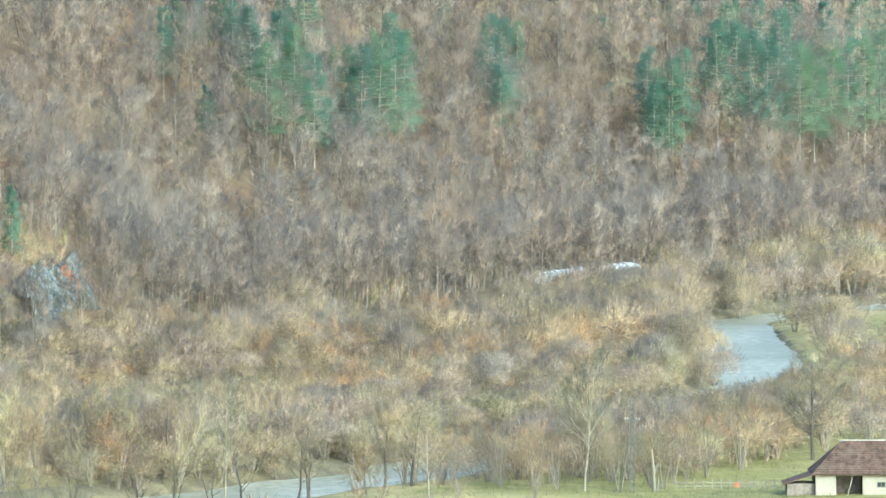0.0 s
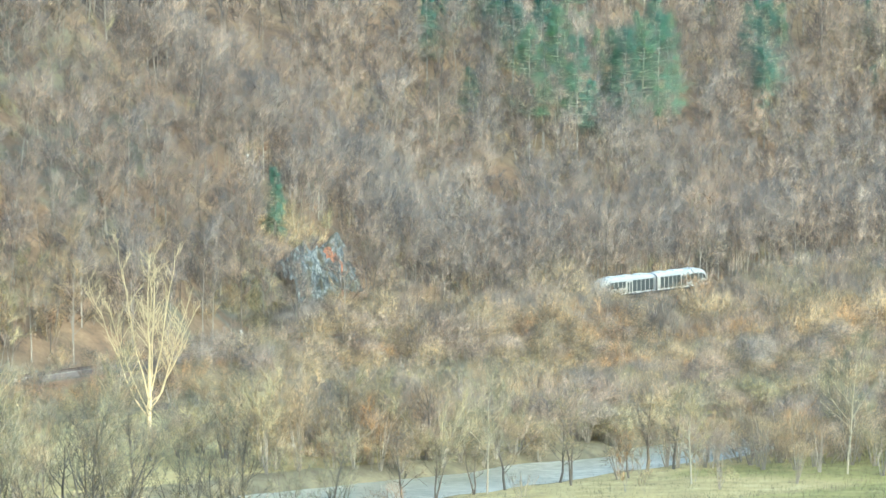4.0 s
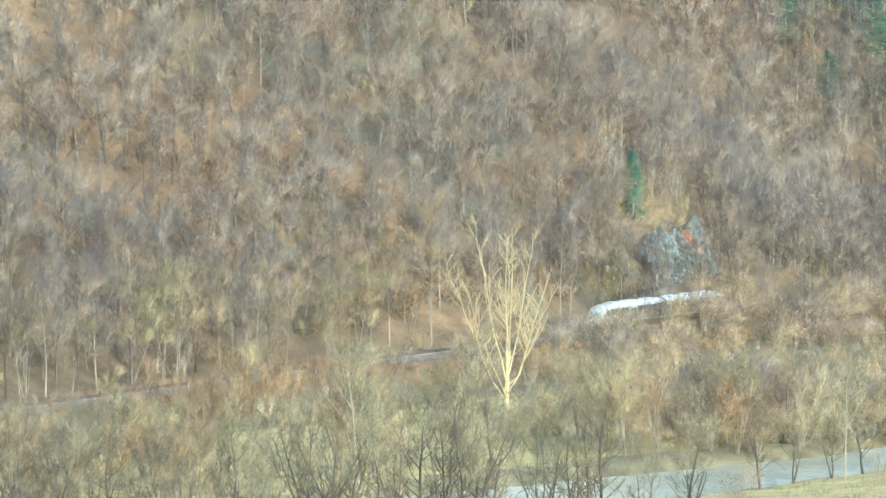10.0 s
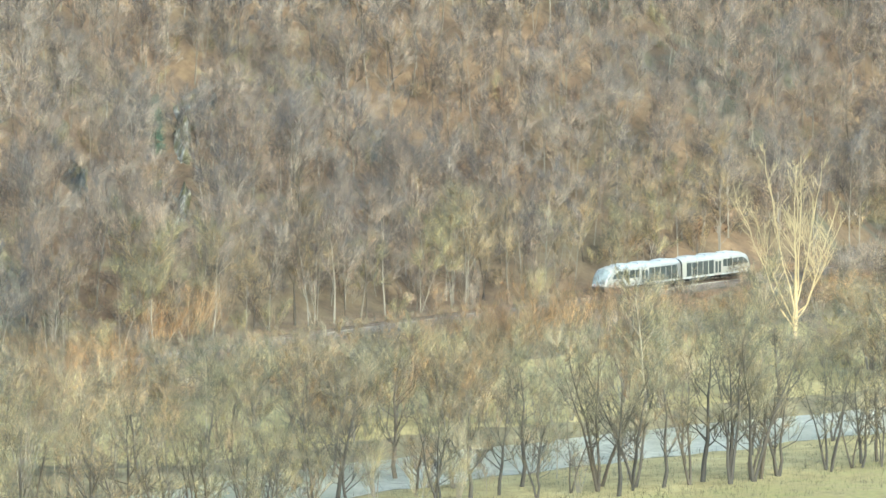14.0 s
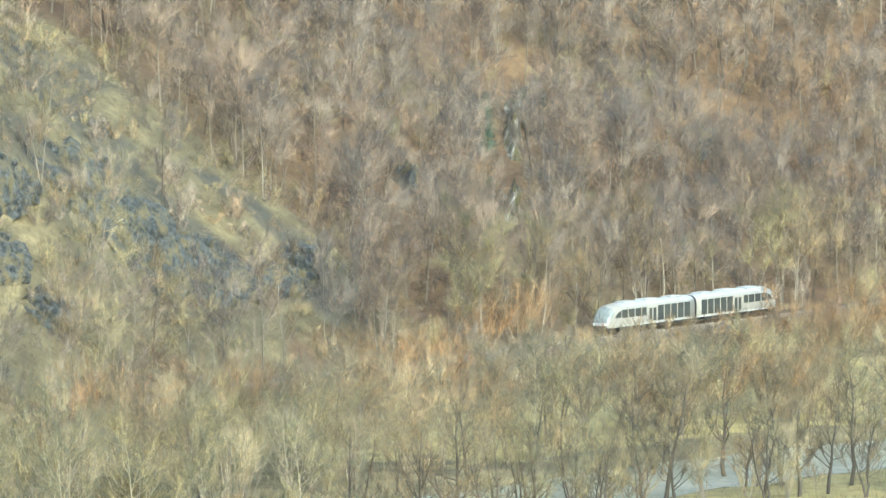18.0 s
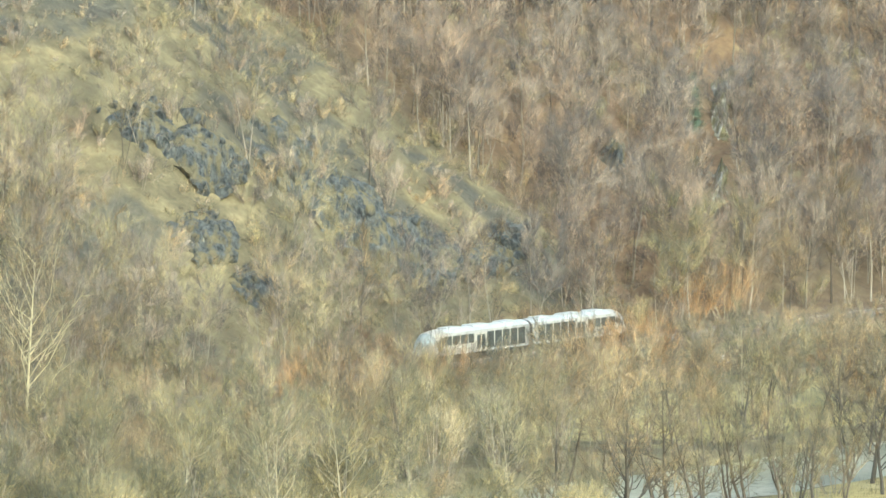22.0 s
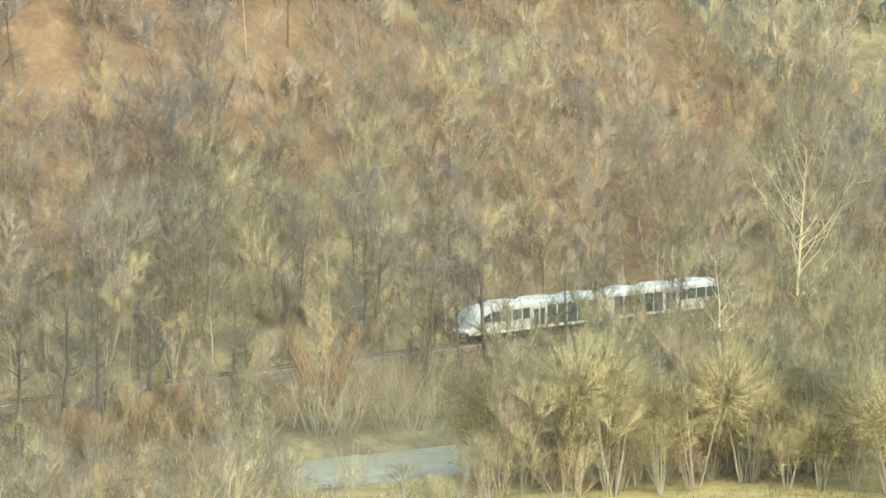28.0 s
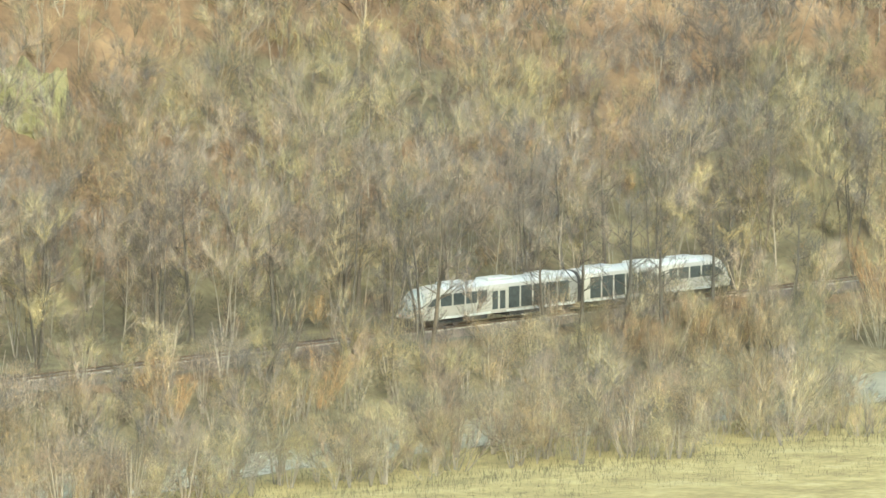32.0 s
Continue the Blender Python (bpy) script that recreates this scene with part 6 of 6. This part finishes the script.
def build_pole():
    pole = tagged(new("utility_pole"), "grey slotted concrete power pole on the meadow edge", "utility pole")
    bm = bmesh.new()
    for sx in (-1, 1):
        block(bm, sx * 0.2 - 0.07, sx * 0.2 + 0.07, -0.11, 0.11, -0.6, 11.2)
    for k in range(17):
        block(bm, -0.14, 0.14, -0.09, 0.09, 0.4 + k * 0.62, 0.62 + k * 0.62)
    part("mast", bm, POLE_CONCRETE, pole)
    arm = part("crossarm", block(bmesh.new(), -0.95, 0.95, -0.06, 0.06, 8.75, 8.9), POLE_CONCRETE, pole)
    for x in (-0.85, -0.55, 0.55, 0.85):
        bm = drum(bmesh.new(), (x, 0, 9.03), (0, 0, 1), 0.075, 0.26, 10, 0.045)
        part("insulator", bm, CONCRETE, arm)
    part("cap", block(bmesh.new(), -0.3, 0.3, -0.13, 0.13, 11.2, 11.34, 0.02), POLE_CONCRETE, pole)
    return pole


pole = build_pole()
pole.matrix_basis = facing(318.5, 147.7)


def build_fence():
    fence = tagged(new("fence"), "low weathered wooden rail fence along the meadow", "fence")
    for k in range(12):
        part("post", block(bmesh.new(), k * 1.1 - 0.06, k * 1.1 + 0.06, -0.06, 0.06, -0.3, 1.15 + 0.12 * ((k * 7) % 3), 0.015), PLANK, fence)
    for z in (0.45, 0.9):
        for k in range(4):
            part("rail", block(bmesh.new(), k * 3.3 - 0.6, k * 3.3 + 2.75, -0.1, -0.062, z - 0.05, z + 0.05), PLANK, fence)
    return fence


fence = build_fence()
fence.matrix_basis = facing(311.5, 151.0, 8)

crate = tagged(new("plastic_drum"), "small bright orange plastic drum by the fence", "drum")
bm = drum(bmesh.new(), (0, 0, 0.32), (0, 0, 1), 0.3, 0.64, 18)
part("shell", bm, ORANGE_CLOTH, crate)
part("lid", drum(bmesh.new(), (0, 0, 0.66), (0, 0, 1), 0.31, 0.05, 18), ORANGE_CLOTH, crate)
crate.matrix_basis = facing(304.6, 156.4)

# a broken pale tree stump beside the pole
snag = tagged(new("broken_tree"), "bleached broken tree stem beside the power pole", "dead tree")
w = Wood(9)
w.limb([(0, 0, -0.3), (-0.1, 0, 2.2), (-0.35, 0.05, 5.1)], 0.26, 0.12, 7)
w.limb([(-0.1, 0, 2.0), (0.4, 0.1, 3.3)], 0.12, 0.05, 5)
w.limb([(0.35, 0, -0.2), (0.5, 0.1, 1.6)], 0.16, 0.07, 5)
v, t, kind, nrm = w.arrays()
ob = new("stem", triangles("stem", v, t, None, [BARK_ASH]))
ob.parent = snag
snag.matrix_basis = facing(314.6, 149.2)


def build_post(name, label, height, width, mat, board=None):
    ob = tagged(new(name), label, "railway sign")
    part("post", drum(bmesh.new(), (0, 0, height / 2 - 0.2), (0, 0, 1), width, height + 0.4, 10), mat, ob)
    if board:
        part("board", block(bmesh.new(), -board[0] / 2, board[0] / 2, -width - 0.04, -width, height - board[1], height, 0.01), mat, ob)
    return ob


kilometre = build_post("kilometre_post", "white kilometre post beside the railway", 2.3, 0.13, WHITE_STONE, (0.42, 0.5))
kilometre.matrix_basis = facing(189.7, -7.6)
for cs, cm, hgt in ((131.0, -46.0, 3.6), (124.5, -42.0, 1.6)):
    sign = build_post("marker_post", "small white marker board on a thin post on the ridge", hgt, 0.05, WHITE_STONE, (0.5, 0.45))
    sign.matrix_basis = facing(cs, cm)

# concrete culvert parapet below the line
parapet = tagged(new("culvert_parapet"), "pale concrete culvert parapet with two rails under the railway", "parapet")
part("wall", block(bmesh.new(), -1.9, 1.9, -0.2, 0.2, -1.0, 0.45, 0.03), CONCRETE, parapet)
part("coping", block(bmesh.new(), -2.0, 2.0, -0.26, 0.26, 0.45, 0.6, 0.03), WHITE_STONE, parapet)
for z in (0.95, 1.3):
    part("rail", drum(bmesh.new(), (0, 0, z), (1, 0, 0), 0.05, 3.9, 8), WHITE_STONE, parapet)
for x in (-1.85, -0.6, 0.6, 1.85):
    part("post", drum(bmesh.new(), (x, 0, 0.95), (0, 0, 1), 0.05, 0.8, 8), WHITE_STONE, parapet)
parapet.matrix_basis = facing(402.3, 8.4, 12)

cabinet = tagged(new("relay_cabinet"), "white metal signal relay cabinet beside the railway", "cabinet")
part("body", block(bmesh.new(), -0.62, 0.62, -0.35, 0.35, 0.2, 1.75, 0.04), WHITE_STONE, cabinet)
part("roof", block(bmesh.new(), -0.7, 0.7, -0.43, 0.43, 1.75, 1.85, 0.02), CONCRETE, cabinet)
part("plinth", block(bmesh.new(), -0.66, 0.66, -0.38, 0.38, -0.3, 0.2, 0.02), CONCRETE, cabinet)
for x in (-0.3, 0.3):
    door = part("door", block(bmesh.new(), x - 0.27, x + 0.27, -0.375, -0.345, 0.28, 1.68, 0.01), WHITE_STONE, cabinet)
    part("handle", block(bmesh.new(), x + 0.16, x + 0.2, -0.4, -0.37, 0.9, 1.1), STEEL, door)
cabinet.matrix_basis = facing(646.2, -6.9) @ Matrix.Diagonal((0.85, 0.85, 0.68, 1))


# ---- grass and reeds ----
def build_grass():
    rng = np.random.default_rng(31)
    n = 26000
    s = rng.uniform(250, 740, n)
    edge = np.interp(s, MEADOW_S, MEADOW_M)
    near = np.interp(s, RIVER_S, RIVER_NEAR)
    m = np.where(rng.uniform(size=n) < 0.6, near + 1.5 + rng.uniform(0, 1, n) * (edge + 8 - near), edge + rng.uniform(0, 22, n))
    flat = rng.uniform(size=n) < 0.3
    m = np.where(flat, rng.uniform(18, 55, n), m)
    keep = ~((m > np.interp(s, RIVER_S, RIVER_FAR) - 2) & (m < near + 1))
    s, m = s[keep], m[keep]
    n = len(s)
    x, y = plan(s, m)
    at = np.stack([x, y, terrain(s, m) - 0.05], 1)
    at = np.repeat(at, 3, 0) + np.concatenate([rng.normal(0, 0.25, (3 * n, 2)), np.zeros((3 * n, 1))], 1)
    tall = np.repeat(rng.uniform(0.25, 0.75, n), 3)
    w = Wood(32)
    w.twigs(at, np.stack([rng.normal(0, 0.3, 3 * n), rng.normal(0, 0.3, 3 * n), np.ones(3 * n)], 1), tall, 0.06, (1.2, 2.0))
    v, t, _, nrm = w.arrays()
    up = np.tile(np.array([0.0, 0.0, 1.0]), (len(v), 1)) + rng.normal(0, 0.15, (len(v), 3))
    slots = rng.choice([0, 0, 1, 2], len(t))
    ob = new("dry_grass", triangles("dry_grass", v, t, slots, [TWIG_PALE, TWIG_OCHRE, TWIG_GOLD], np.concatenate([up, nrm[:, 3:]], 1)))
    return tagged(ob, "tufts of bleached dry grass on the meadow and bank", "grass", kind="stuff")


build_grass()


def motions():
    """The train runs along the line, gathering a little speed."""
    rows = []
    for t in np.arange(0, 32.01, 0.5):
        nose = 20.468 * t + 0.02754 * t * t / 2
        ends = []
        for back in (3.0, 38.7):
            x, y = plan(nose - back, 0.0)
            ends.append(Vector((float(x), float(y), 0.0)))
        way = (ends[0] - ends[1]).normalized()
        at = ends[0] - way * 17.85
        turn = math.degrees(math.atan2(-way.x, way.y))
        rows.append((float(t), pose(at.x, at.y, 0, 0, 0, turn)))
    walk(railcar, rows)


motions()
